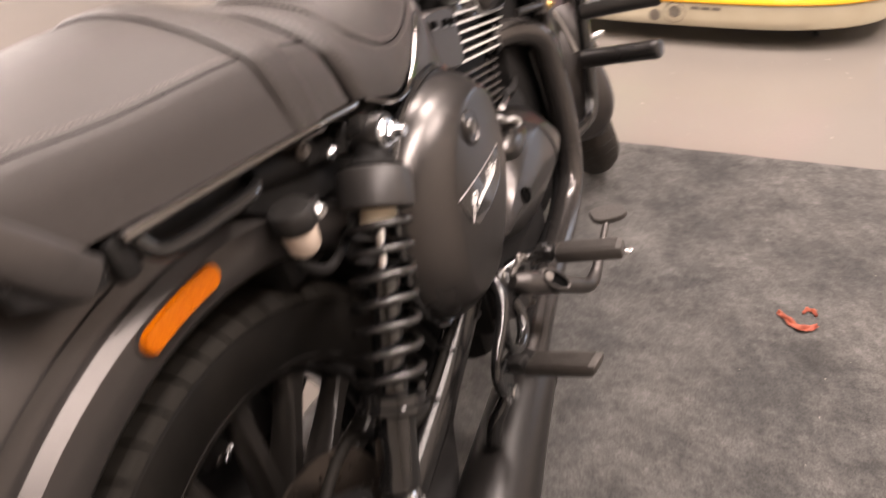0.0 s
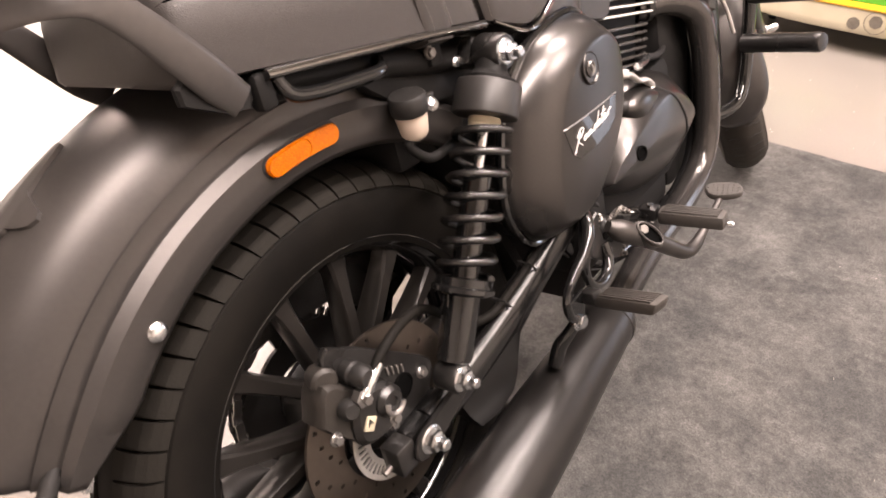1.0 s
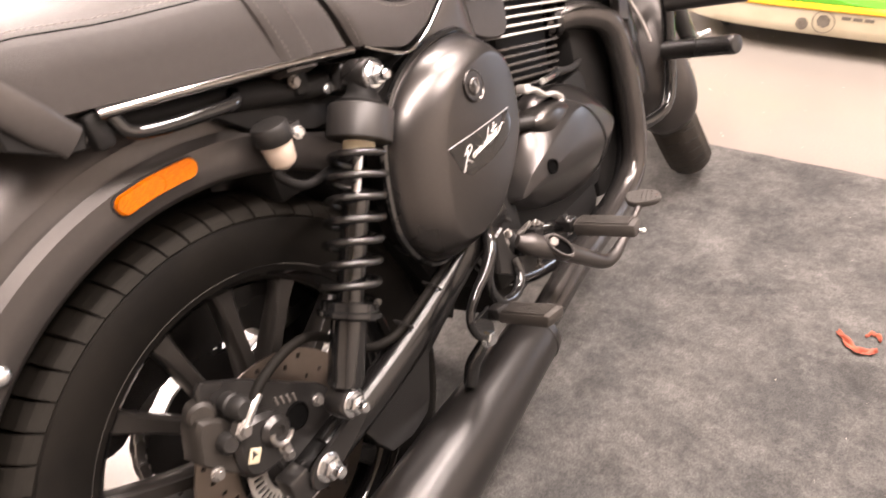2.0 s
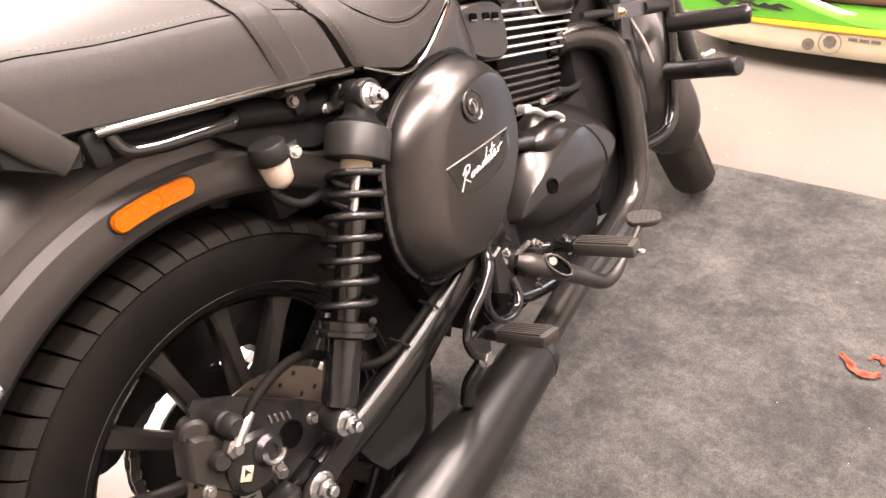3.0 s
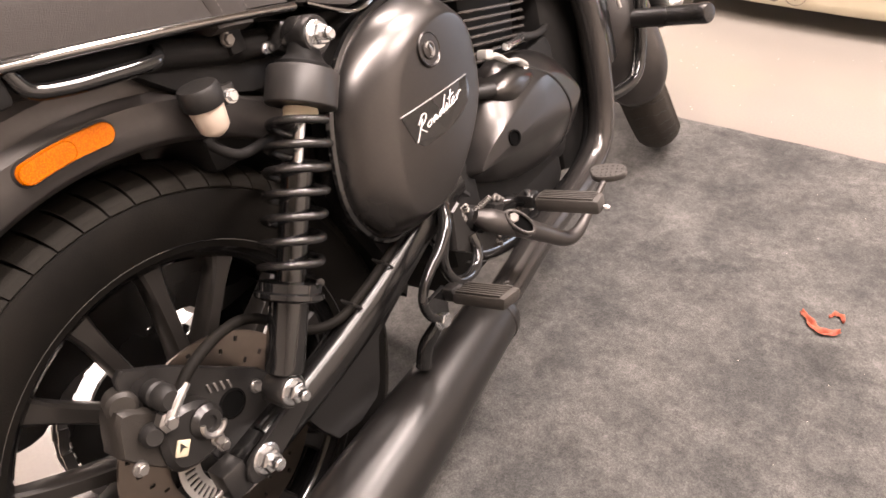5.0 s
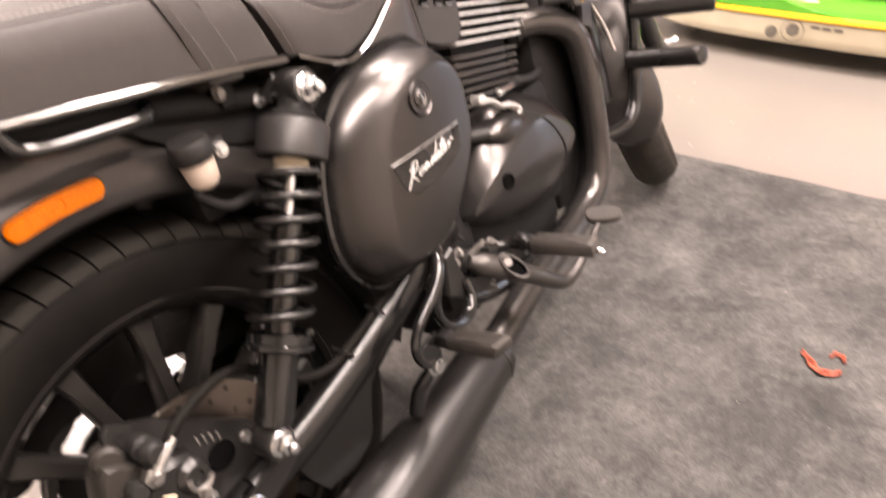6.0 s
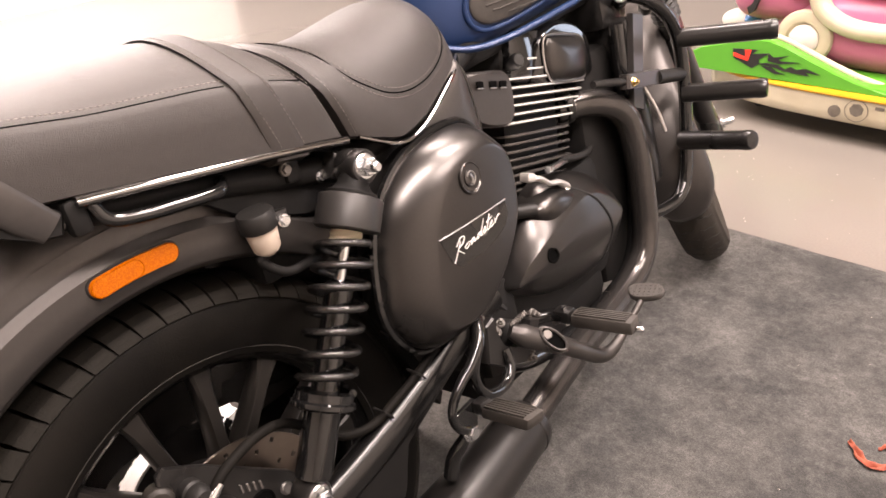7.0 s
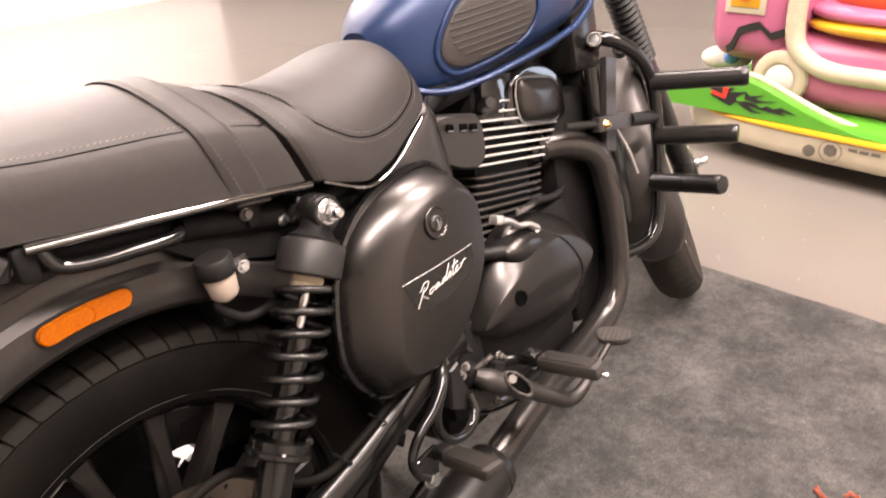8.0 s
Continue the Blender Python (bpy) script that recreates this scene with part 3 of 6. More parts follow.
for k in range(4):
    part("pad_slot", box((0.109, -0.004 + 0.0075 * k, 0.414 - 0.004 * k), (0.003, 0.0028, 0.011), 0.0006), M_DULL, caliper, smooth=False)
part("guide_boss", lathe([(0.014, -0.012), (0.0155, -0.008), (0.0155, 0.010), (0.012, 0.014), (0.0, 0.0145)], (0.100, -0.083, 0.462), (1, -0.3, 0.1), 24), M_CAST, caliper)
badge = part("caliper_badge", box((0.1345, -0.066, 0.398), (0.003, 0.014, 0.017), 0.0008, pose(0, 0, 0, -38)), M_KCREAM, caliper, "small white rectangular badge")
part("badge_mark", slab([(-0.071, 0.397), (-0.066, 0.406), (-0.062, 0.396), (-0.066, 0.399)], 0.1355, 0.1366, 0), M_BLACKDECAL, caliper, smooth=False)
for q in ((0.124, -0.105, 0.405), (0.108, -0.018, 0.345), (0.110, 0.045, 0.375), (0.108, 0.02, 0.325), (0.132, -0.03, 0.375)):
    part("bolt", hexnut(q, X, 0.006, 0.006), M_STEEL, caliper, smooth=False)
hose = part("brake_hose", tube([(0.136, -0.064, 0.440), (0.138, -0.050, 0.449), (0.135, -0.020, 0.466), (0.124, 0.032, 0.468), (0.116, 0.075, 0.450), (0.118, 0.125, 0.395), (0.126, 0.17, 0.378), (0.128, 0.22, 0.386), (0.127, 0.28, 0.400), (0.122, 0.34, 0.42), (0.10, 0.38, 0.47)], 0.006, 12), M_RUBBER, bike, "black rubber brake hose")
part("ferrule", tube([(0.137, -0.066, 0.436), (0.1385, -0.056, 0.444), (0.138, -0.044, 0.452), (0.137, -0.034, 0.458)], [0.0080, 0.0062, 0.0068, 0.0068], 14), M_CHROME, hose, "bright metal ferrule")
part("banjo", lathe([(0.011, 0), (0.011, 0.01), (0.006, 0.011), (0.006, 0.017)], (0.130, -0.066, 0.436), X, 6), M_STEEL, hose, smooth=False)
for y, z in ((0.195, 0.381), (0.265, 0.396)):
    part("clip", tube([(0.118, y - 0.004, z + 0.010), (0.138, y - 0.004, z + 0.008), (0.138, y + 0.006, z - 0.006), (0.118, y + 0.006, z - 0.008)], 0.0016, 6, 1, True), M_SATIN, hose)

# shock absorbers
S0, S1 = Vector((0.157, 0.048, 0.384)), Vector((0.143, 0.251, 0.696))
SA = (S1 - S0).normalized()


def shock(sx):
    o = Vector((sx * S0.x, S0.y, S0.z))
    out = Vector((sx, 0, 0))
    axis = Vector((sx * SA.x, SA.y, SA.z))
    body = part("shock_absorber", lathe([(0.012, 0.012), (0.0205, 0.018), (0.0215, 0.024), (0.0215, 0.094), (0.034, 0.096), (0.0378, 0.099), (0.0378, 0.104), (0.034, 0.106), (0.034, 0.115), (0.017, 0.116), (0.0165, 0.240), (0.012, 0.243)], o, axis, 32), M_GLOSS, bike, "gloss black coil-over rear shock absorber")
    part("rod", lathe([(0.006, 0.24), (0.006, 0.30)], o, axis, 16), M_CHROME, body, "chrome rod")
    pts = []
    for i in range(0, 7 * 24 + 1):
        t = i / (7 * 24)
        h = 0.116 + 0.173 * t
        a = 2 * math.pi * 6.9 * t
        u = axis.orthogonal().normalized()
        v = axis.cross(u)
        pts.append(o + axis * h + (u * math.cos(a) + v * math.sin(a)) * 0.0322)
    part("spring", tube(pts, 0.0047, 10, 1), M_SPRING, body, "gloss black coil spring")
    part("bump_ring", lathe([(0.008, 0.286), (0.0185, 0.287), (0.0192, 0.290), (0.0180, 0.293), (0.0192, 0.297), (0.018, 0.301)], o, axis, 28), M_CREAM, body, "cream plastic ring")
    part("upper_can", lathe([(0.018, 0.302), (0.0375, 0.302), (0.0388, 0.3035), (0.0388, 0.338), (0.0365, 0.341), (0.016, 0.346)], o, axis, 40), M_CAN, body)
    part("upper_eye", lathe([(0.019, -0.018), (0.021, -0.014), (0.021, 0.014), (0.019, 0.018)], o + axis * 0.377, X, 28), M_SATIN, body)
    part("neck", lathe([(0.030, 0.338), (0.030, 0.346), (0.024, 0.349), (0.019, 0.356), (0.017, 0.372)], o, axis, 28), M_DARK, body)
    part("lower_eye", lathe([(0.017, -0.016), (0.019, -0.013), (0.019, 0.013), (0.017, 0.016)], o, X, 28), M_SATIN, body)
    for p in (o + axis * 0.377 + out * 0.018, o + out * 0.016):
        part("nut", hexnut(p, out, 0.0115, 0.011, 0.011), M_CHROME, body, "bright zinc nut with a wide collar", smooth=False)
    return body


shock(1)
shock(-1)

# rear fender
FEND = [(0.0865, 0.343), (0.092, 0.350), (0.0935, 0.370), (0.0935, 0.3856), (0.0847, 0.3950), (0.0825, 0.3912), (0.0785, 0.3908), (0.0770, 0.3945), (0.0768, 0.4132), (0.0730, 0.4105), (0.0715, 0.4165), (0.068, 0.4275), (0.057, 0.447), (0.040, 0.463), (0.020, 0.4735), (0.0, 0.4765)]
FEND = FEND + [(-x, r) for x, r in FEND[-2::-1]] + [(-0.084, 0.30)]


def fender():
    rows = []
    for a in np.linspace(52, 147, 97):
        row = []
        for x, r in FEND:
            lift = max(0.0, (a - 135) / 18)
            if abs(x) > 0.07 and r > 0.32:
                r = r + max(0, 0.3945 - r) * min(1, lift) ** 1.4
                x = x * (1 - 0.06 * min(1, max(0, (a - 138) / 10)))
            row.append(on_wheel(r, a, x))
        rows.append(row)
    bm, _ = grid(rows)
    return bm


rear_fender = part("rear_fender", fender(), M_FENDER, bike, "deep satin grey steel rear fender with stepped edge")
sol = rear_fender.modifiers.new("sheet", "SOLIDIFY")
sol.thickness, sol.offset = 0.003, -1


def capsule(r, a0, a1, half, x0, x1, bm_round=10):
    """A round-ended bar bent along the wheel's arc."""
    pts = []
    for i in range(13):
        a = a0 + (a1 - a0) * i / 12
        pts.append((r - half, a))
    arc = half / r * 57.3
    cap1 = [(r + half * math.sin(t), a1 + arc * math.cos(t)) for t in np.linspace(-math.pi / 2, math.pi / 2, bm_round)]
    cap0 = [(r - half * math.sin(t), a0 - arc * math.cos(t)) for t in np.linspace(-math.pi / 2, math.pi / 2, bm_round)]
    ring = pts[:-1] + cap1 + [(r + half, a1 - (a1 - a0) * i / 12) for i in range(1, 12)] + cap0
    ring = [on_wheel(q, a) for q, a in ring]
    return slab([(p[1], p[2]) for p in ring], x0, x1, 0.0015)


part("reflector_frame", capsule(0.3725, 85.7, 97.2, 0.0125, 0.090, 0.0955), M_PEG, rear_fender)
part("reflector", capsule(0.3725, 85.7, 97.2, 0.0103, 0.093, 0.099), M_AMBER, rear_fender, "oval amber plastic reflector")
part("reflector_step", capsule(0.3725, 91.6, 97.2, 0.0092, 0.0985, 0.0998), M_AMBER, rear_fender, "smooth amber half of the reflector")
part("fender_bolt", lathe([(0.0095, 0), (0.0095, 0.002), (0.007, 0.005), (0.003, 0.006)], (0.0925, -0.210, 0.612), X, 20), M_CHROME, rear_fender, "bright domed bolt")
part("edge_clip", slab([(-0.318, 0.521), (-0.303, 0.546), (-0.297, 0.542), (-0.312, 0.517)], 0.070, 0.086, 0.001), M_CHROME, rear_fender, "small bright metal clip")


def lamp_base():
    """A wavy-edged pad laid over the fender's crown, narrow in front and winged behind."""
    angle = [112, 114, 116, 118, 118.8, 119.3, 120, 121, 121.7, 122.1, 122.7, 123.4, 124]
    width = [0.004, 0.007, 0.010, 0.014, 0.026, 0.034, 0.036, 0.033, 0.026, 0.017, 0.016, 0.013, 0.004]
    lifts = []
    for lift in (0.004, -0.002):
        rows = []
        for a in np.linspace(112, 124, 52):
            w = float(np.interp(a, angle, width))
            rows.append([on_wheel(float(np.interp(abs(w * u), [0, 0.02, 0.04, 0.057, 0.068], [0.4765, 0.4735, 0.463, 0.447, 0.4275])) + lift, a, w * u) for u in np.linspace(-1, 1, 15)])
        lifts.append(rows)
    bm, vs = grid(lifts[0])
    edge = [e for e in bm.edges if e.is_boundary]
    ext = bmesh.ops.extrude_edge_only(bm, edges=edge)
    for v in [g for g in ext["geom"] if isinstance(g, bmesh.types.BMVert)]:
        d = Vector((0, v.co.y, v.co.z - 0.32)).normalized()
        v.co -= d * 0.007
    return bm


part("lamp_base", lamp_base(), M_FENDER, rear_fender, "brownish wavy-edged rubber lamp base")
indicator = part("rear_indicator", lathe([(0.010, -0.09), (0.012, -0.035), (0.026, -0.03), (0.032, -0.01), (0.033, 0.01)], (0.128, -0.432, 0.530), (0.15, -1, -0.12), 28), M_SATIN, bike, "black round rear turn indicator")
part("lens", lathe([(0.032, 0.0), (0.030, 0.012), (0.02, 0.02), (0.0, 0.023)], (0.1295, -0.442, 0.529), (0.15, -1, -0.12), 28), M_AMBER, indicator, "amber lens")
part("stem", tube([(0.045, -0.30, 0.550), (0.080, -0.335, 0.543), (0.108, -0.355, 0.540), (0.118, -0.372, 0.538)], 0.008, 10), M_PEG, indicator)

# seat: pillion and rider sections
SEAT = [(-0.129, 0.074, 0.796, 0.842, 0.866), (-0.127, 0.092, 0.794, 0.849, 0.873), (-0.122, 0.104, 0.791, 0.855, 0.881), (-0.113, 0.110, 0.788, 0.859, 0.887), (-0.10, 0.115, 0.786, 0.859, 0.890), (-0.07, 0.118, 0.783, 0.859, 0.893), (0.017, 0.123, 0.770, 0.848, 0.893), (0.136, 0.128, 0.752, 0.838, 0.893), (0.20, 0.13, 0.742, 0.829, 0.887), (0.265, 0.13, 0.731, 0.812, 0.867),
        (0.31, 0.132, 0.713, 0.784, 0.853), (0.35, 0.133, 0.700, 0.765, 0.845), (0.40, 0.129, 0.711, 0.768, 0.847), (0.45, 0.118, 0.731, 0.790, 0.856), (0.49, 0.108, 0.747, 0.812, 0.864), (0.515, 0.097, 0.757, 0.826, 0.867), (0.54, 0.074, 0.770, 0.835, 0.864), (0.553, 0.045, 0.785, 0.835, 0.856)]
SEAT_Y = np.linspace(SEAT[0][0], SEAT[-1][0], 240)
SEAT_COLS = []
for column in list(zip(*SEAT))[1:]:
    padded = np.pad(np.interp(SEAT_Y, [r[0] for r in SEAT], column), 6, mode="reflect", reflect_type="odd")
    SEAT_COLS.append(np.convolve(padded, np.hanning(15)[1:-1] / np.hanning(15).sum(), mode="valid"))


def seat_row(y, grow=0.0, drop=0.0):
    """The seat's section at y; drop lets its lower edge hang down further."""
    w, zb, ze, zt = (float(np.interp(y, SEAT_Y, c)) for c in SEAT_COLS)
    half = [(w - (0.026 if drop else 0.012), zb - drop), (w - (0.004 if drop else -0.001), zb + 0.004 - drop * 0.8), (w + 0.004, zb + (ze - zb) * 0.5), (w + 0.0025, ze - 0.013), (w - 0.002, ze - 0.004), (w - 0.009, ze + 0.0012)]
    half += [(w * u, ze + 0.0012 + (zt - ze - 0.0012) * (1 - (u / 0.94) ** 2.1)) for u in (0.86, 0.76, 0.64, 0.5, 0.34, 0.17, 0.0)]
    g = min(1.0, max(0.0, (y - 0.255) / 0.06))
    zm = zb + 0.40 * (ze - zb)
    soft = half[:2] + [((w + 0.004) * math.cos(radians(9 * i)) ** 0.80, zm + (zt - zm) * math.sin(radians(9 * i)) ** 0.80) for i in range(10)] + [(0.0, zt)]
    half = [(a + (c - a) * g, b + (d - b) * g) for (a, b), (c, d) in zip(half, soft)]
    half = [(x + grow * (1 if i < 6 else 0.5), z + grow * (0.2 if i < 4 else 1)) for i, (x, z) in enumerate(half)]
    return half + [(-x, z) for x, z in half[-2::-1]]


def pull(y):
    """How far the seat's upper side leans back at y: forward at its rear end, backward further on."""
    return float(np.interp(y, [-0.13, -0.09, 0.05], [-0.4, 0.0, 1.0]))


def seat_skin(y0, y1, n, lean, grow=0.0, bulge=0.0, drop=0.0):
    """A stretch of the seat; lean pulls its upper side backwards, ends are rolled in."""
    rows = []
    for i in range(n + 1):
        s = i / n
        y = y0 + (y1 - y0) * s
        g = grow - bulge * max(0, 1 - s / 0.06) ** 2 - bulge * max(0, 1 - (1 - s) / 0.06) ** 2
        row = seat_row(y, g, drop)
        zb, zt = row[0][1], max(p[1] for p in row)
        rows.append([(x, y - lean * (z - zb) / (zt - zb) * pull(y), z) for x, z in row])
    bm, vs = grid(rows)
    bm.faces.new(vs[0])
    bm.faces.new(vs[-1])
    return bm


seat = part("seat", seat_skin(-0.129, 0.260, 60, 0.05, 0, 0.004), M_LEATHER, bike, "black leatherette seat with grey stitching")
part("rider_seat", seat_skin(0.274, 0.553, 44, 0.05, 0, 0.006), M_LEATHER, seat)
part("seat_strap", seat_skin(0.167, 0.209, 8, 0.048, 0.0045, 0.002, 0.017), M_LEATHER, seat, "stitched black strap over the seat")


def seat_point(y, idx, lean, grow):
    row = seat_row(y, grow)
    zb, zt = row[0][1], max(p[1] for p in row)
    x, z = row[idx]
    return Vector((x, y - lean * (z - zb) / (zt - zb), z))


def stitches(paths, step=0.0056):
    bm = bmesh.new()
    for path in paths:
        path = spline(path, 30)
        acc = 0.0
        for a, b in zip(path, path[1:]):
            d = (b - a).length
            acc += d
            if acc >= step:
                acc = 0.0
                t = (b - a).normalized()
                tube([b - t * step * 0.3, b + t * step * 0.3], 0.0004, 4, 1, bm=bm)
    return bm


cols = []
for y in (0.172, 0.201):
    cols.append([seat_point(y, i, 0.048, 0.0046) for i in range(0, 12)])
for y in (0.255, 0.279):
    cols.append([seat_point(y, i, 0.05, 0.0008) for i in range(1, 12)])
for dz in (0.005, -0.006):
    cols.append([seat_point(y, 4, 0.05 * pull(y), 0.0008) + Vector((0.001 if dz < 0 else -0.003, 0, dz)) for y in np.linspace(-0.118, 0.165, 20)])
part("seam", tube([seat_point(y, 4, 0.05, 0.0) + Vector((-0.0005, 0, 0)) for y in np.linspace(0.214, 0.252, 5)], 0.0009, 6, 4), M_HOLE, seat, "dark sewn seam")
for dz in (0.005, -0.006):
    cols.append([seat_point(y, 4, 0.05, 0.0008) + Vector((0.001 if dz < 0 else -0.003, 0, dz)) for y in np.linspace(0.214, 0.252, 5)])
part("seam", tube([seat_point(y, 4, 0.05 * pull(y), 0.0) + Vector((-0.0005, 0, 0)) for y in np.linspace(-0.121, 0.162, 20)], 0.0009, 6, 4), M_HOLE, seat, "dark sewn seam")


def seat_side(y, z, lean=0.05):
    """The seat's flank at (y, z): its half width there."""
    row_y = y
    for _ in range(6):
        row = seat_row(row_y)
        zb, zt = row[0][1], max(p[1] for p in row)
        row_y = y + lean * (z - zb) / (zt - zb)
    half = row[:13]
    return float(np.interp(z, [p[1] for p in half], [p[0] for p in half]))


def rider_line(dy, dz, grow):
    """The rider seat's panel line: across the saddle, down the side, along its edge and up round the nose."""
    pts = [seat_point(0.300 + dy, i, 0.05, grow) + Vector((0, 0.004 * (11 - i), 0)) for i in (11, 10, 9, 8, 7)]
    side = [(0.297, 0.794), (0.332, 0.768), (0.358, 0.758), (0.385, 0.755), (0.415, 0.757), (0.441, 0.763), (0.465, 0.773), (0.485, 0.786), (0.502, 0.806), (0.508, 0.826)]
    for k, (y, z) in enumerate(side):
        b = side[min(k + 1, len(side) - 1)]
        a = side[max(k - 1, 0)]
        d = Vector((b[0] - a[0], b[1] - a[1])).normalized()
        y2, z2 = y - d.y * dz, z + d.x * dz
        pts.append(Vector((seat_side(y2, z2) + grow, y2, z2)))
    return pts


part("seam", tube(rider_line(0, 0, 0), 0.0010, 6, 5), M_HOLE, seat, "dark sewn seam")
cols += [rider_line(0.006, 0.006, 0.0008), rider_line(-0.006, -0.006, 0.0014)]
tagged(part("stitching", stitches(cols), M_STITCH, seat, "grey thread stitches", smooth=False), kind="stuff")
rail = part("seat_rail", tube([(0.124, -0.044, 0.777), (0.125, 0.048, 0.764), (0.127, 0.167, 0.746), (0.128, 0.263, 0.729)], 0.0068, 12, 4, flat=0.8), M_BCHROME, bike, "gloss black trim rail along the seat")
part("trim", tube([(0.130, 0.280, 0.727), (0.132, 0.315, 0.709), (0.133, 0.345, 0.698), (0.132, 0.372, 0.699), (0.127, 0.41, 0.711), (0.118, 0.45, 0.727), (0.107, 0.49, 0.743), (0.096, 0.515, 0.753), (0.082, 0.535, 0.763)], 0.0046, 10, 6, flat=0.7), M_BCHROME, rail)
part("rail_tube", tube([(0.118, -0.030, 0.770), (0.122, -0.022, 0.752), (0.124, 0.004, 0.744), (0.124, 0.040, 0.739), (0.122, 0.090, 0.734), (0.110, 0.102, 0.741)], 0.0072, 12), M_GLOSS, rail)
part("bracket", box((0.112, -0.045, 0.763), (0.02, 0.02, 0.035), 0.006), M_DARK, rail)
part("bracket", box((0.105, 0.19, 0.722), (0.018, 0.022, 0.035), 0.006), M_DARK, rail)
part("bolt", hexnut((0.112, 0.181, 0.723), X, 0.006, 0.005), M_DULL, rail, "dull zinc bolt", smooth=False)
part("bolt", hexnut((0.108, 0.228, 0.697), X, 0.006, 0.006), M_CHROME, rail, smooth=False)
part("bolt", hexnut((0.106, -0.058, 0.762), X, 0.005, 0.005), M_DULL, rail, smooth=False)
GRAB = [(0.114, -0.068, 0.762), (0.120, -0.088, 0.785), (0.122, -0.108, 0.812), (0.121, -0.136, 0.849), (0.117, -0.158, 0.872), (0.103, -0.182, 0.881), (0.070, -0.204, 0.882), (0.035, -0.213, 0.882), (0, -0.215, 0.882)]
WIDE = [0.0150, 0.0172, 0.0165, 0.0145, 0.0145, 0.0165, 0.0190, 0.0200, 0.0200]
grab = part("grab_rail", tube(GRAB + mirrored(GRAB[-2::-1]), WIDE + WIDE[-2::-1], 16, 8, flat=0.22, up=(1, -0.6, 0.5)), M_STRAP, bike, "broad satin black grab rail round the seat")
# dark colour stands for the shadow below the grab rail
part("rail_foot", slab([(-0.052, 0.772), (-0.060, 0.752), (-0.085, 0.757), (-0.122, 0.778), (-0.122, 0.792), (-0.100, 0.806)], 0.104, 0.115, 0.003), M_DARK, grab)
bm = box((0, 0, 0), (0.245, 0.055, 0.15), 0.024, seg=5)
bmesh.ops.transform(bm, matrix=pose(0, -0.180, 0.958, 14), verts=bm.verts)
backrest = part("backrest", bm, M_LEATHER, bike, "black leatherette pillion backrest")
for sx in (-0.06, 0.06):
    part("backrest_post", tube([(sx, -0.220, 0.892), (sx, -0.207, 0.905), (sx, -0.197, 0.925)], 0.008, 10, 3), M_SATIN, backrest)

# fuel tank
TANK = [(0.50, 0.030, 0.800, 0.872), (0.52, 0.055, 0.780, 0.893), (0.55, 0.075, 0.764, 0.915), (0.60, 0.096, 0.756, 0.945), (0.66, 0.115, 0.760, 0.972), (0.72, 0.126, 0.767, 0.992), (0.80, 0.135, 0.776, 1.010), (0.90, 0.133, 0.79, 1.015), (1.0, 0.11, 0.815, 1.0), (1.06, 0.07, 0.85, 0.97)]
TANK_Y = np.linspace(0.50, 1.06, 200)
TANK_COLS = []
for column in list(zip(*TANK))[1:]:
    padded = np.pad(np.interp(TANK_Y, [r[0] for r in TANK], column), 6, mode="reflect", reflect_type="odd")
    TANK_COLS.append(np.convolve(padded, np.hanning(15)[1:-1] / np.hanning(15).sum(), mode="valid"))


def tank_ring(y, n=64):
    w, z0, z1 = (float(np.interp(y, TANK_Y, q)) for q in TANK_COLS)
    return [(w * math.copysign(abs(math.cos(a)) ** (0.72 if math.sin(a) > 0 else 0.36), math.cos(a)), y, (z0 + z1) / 2 + (z1 - z0) / 2 * math.copysign(abs(math.sin(a)) ** 0.85, math.sin(a))) for a in np.linspace(0, 2 * math.pi, n + 1)[:-1]]


def tank_x(y, z):
    w, z0, z1 = (float(np.interp(y, TANK_Y, q)) for q in TANK_COLS)
    s = min(1, abs(z - (z0 + z1) / 2) / ((z1 - z0) / 2)) ** (1 / 0.85)
    return w * max(0.0, 1 - s * s) ** (0.36 if z > (z0 + z1) / 2 else 0.18)


bm, vs = grid([tank_ring(y) for y in np.linspace(0.50, 1.06, 60)], True)
bm.faces.new(vs[0])
bm.faces.new(vs[-1])
tank = part("fuel_tank", bm, M_BLUE, bike, "satin blue fuel tank with black knee pad")
LIP = []
for y in np.linspace(0.525, 1.04, 16):
    w, z0, z1 = (float(np.interp(y, TANK_Y, q)) for q in TANK_COLS)
    LIP.append((w * 0.93, y, z0 + 0.004))
part("seam_lip", tube(LIP, 0.0075, 12, 4, flat=0.75), M_BLUE, tank)
part("seam_lip", tube(mirrored(LIP), 0.0075, 12, 4, flat=0.75), M_BLUE, tank)
KNEE = outline([(0.582, 0.822), (0.591, 0.800), (0.616, 0.789), (0.66, 0.791), (0.735, 0.804), (0.768, 0.823), (0.778, 0.856), (0.752, 0.884), (0.69, 0.892), (0.63, 0.882), (0.597, 0.852)], 5)
bm, vs = grid([[(tank_x(y, z) + off, y, z) for y, z in [(0.68 + (a - 0.68) * s, 0.838 + (b - 0.838) * s) for a, b in KNEE]] for s, off in ((1.0, -0.004), (0.995, 0.0022), (0.975, 0.0034), (0.92, 0.0036), (0.8, 0.0036), (0.65, 0.0036), (0.5, 0.0036), (0.35, 0.0036), (0.2, 0.0036), (0.05, 0.0036))], True)
bm.faces.new(vs[-1])
pad = part("knee_pad", bm, M_DUSTY, tank, "ribbed black rubber knee pad")
part("pad_bead", tube([(tank_x(y, z) + 0.0006, y, z) for y, z in [(0.68 + (a - 0.68) * 1.075, 0.838 + (b - 0.838) * 1.14) for a, b in KNEE[::2]]], 0.0042, 10, 3, True), M_BLUE, tank)
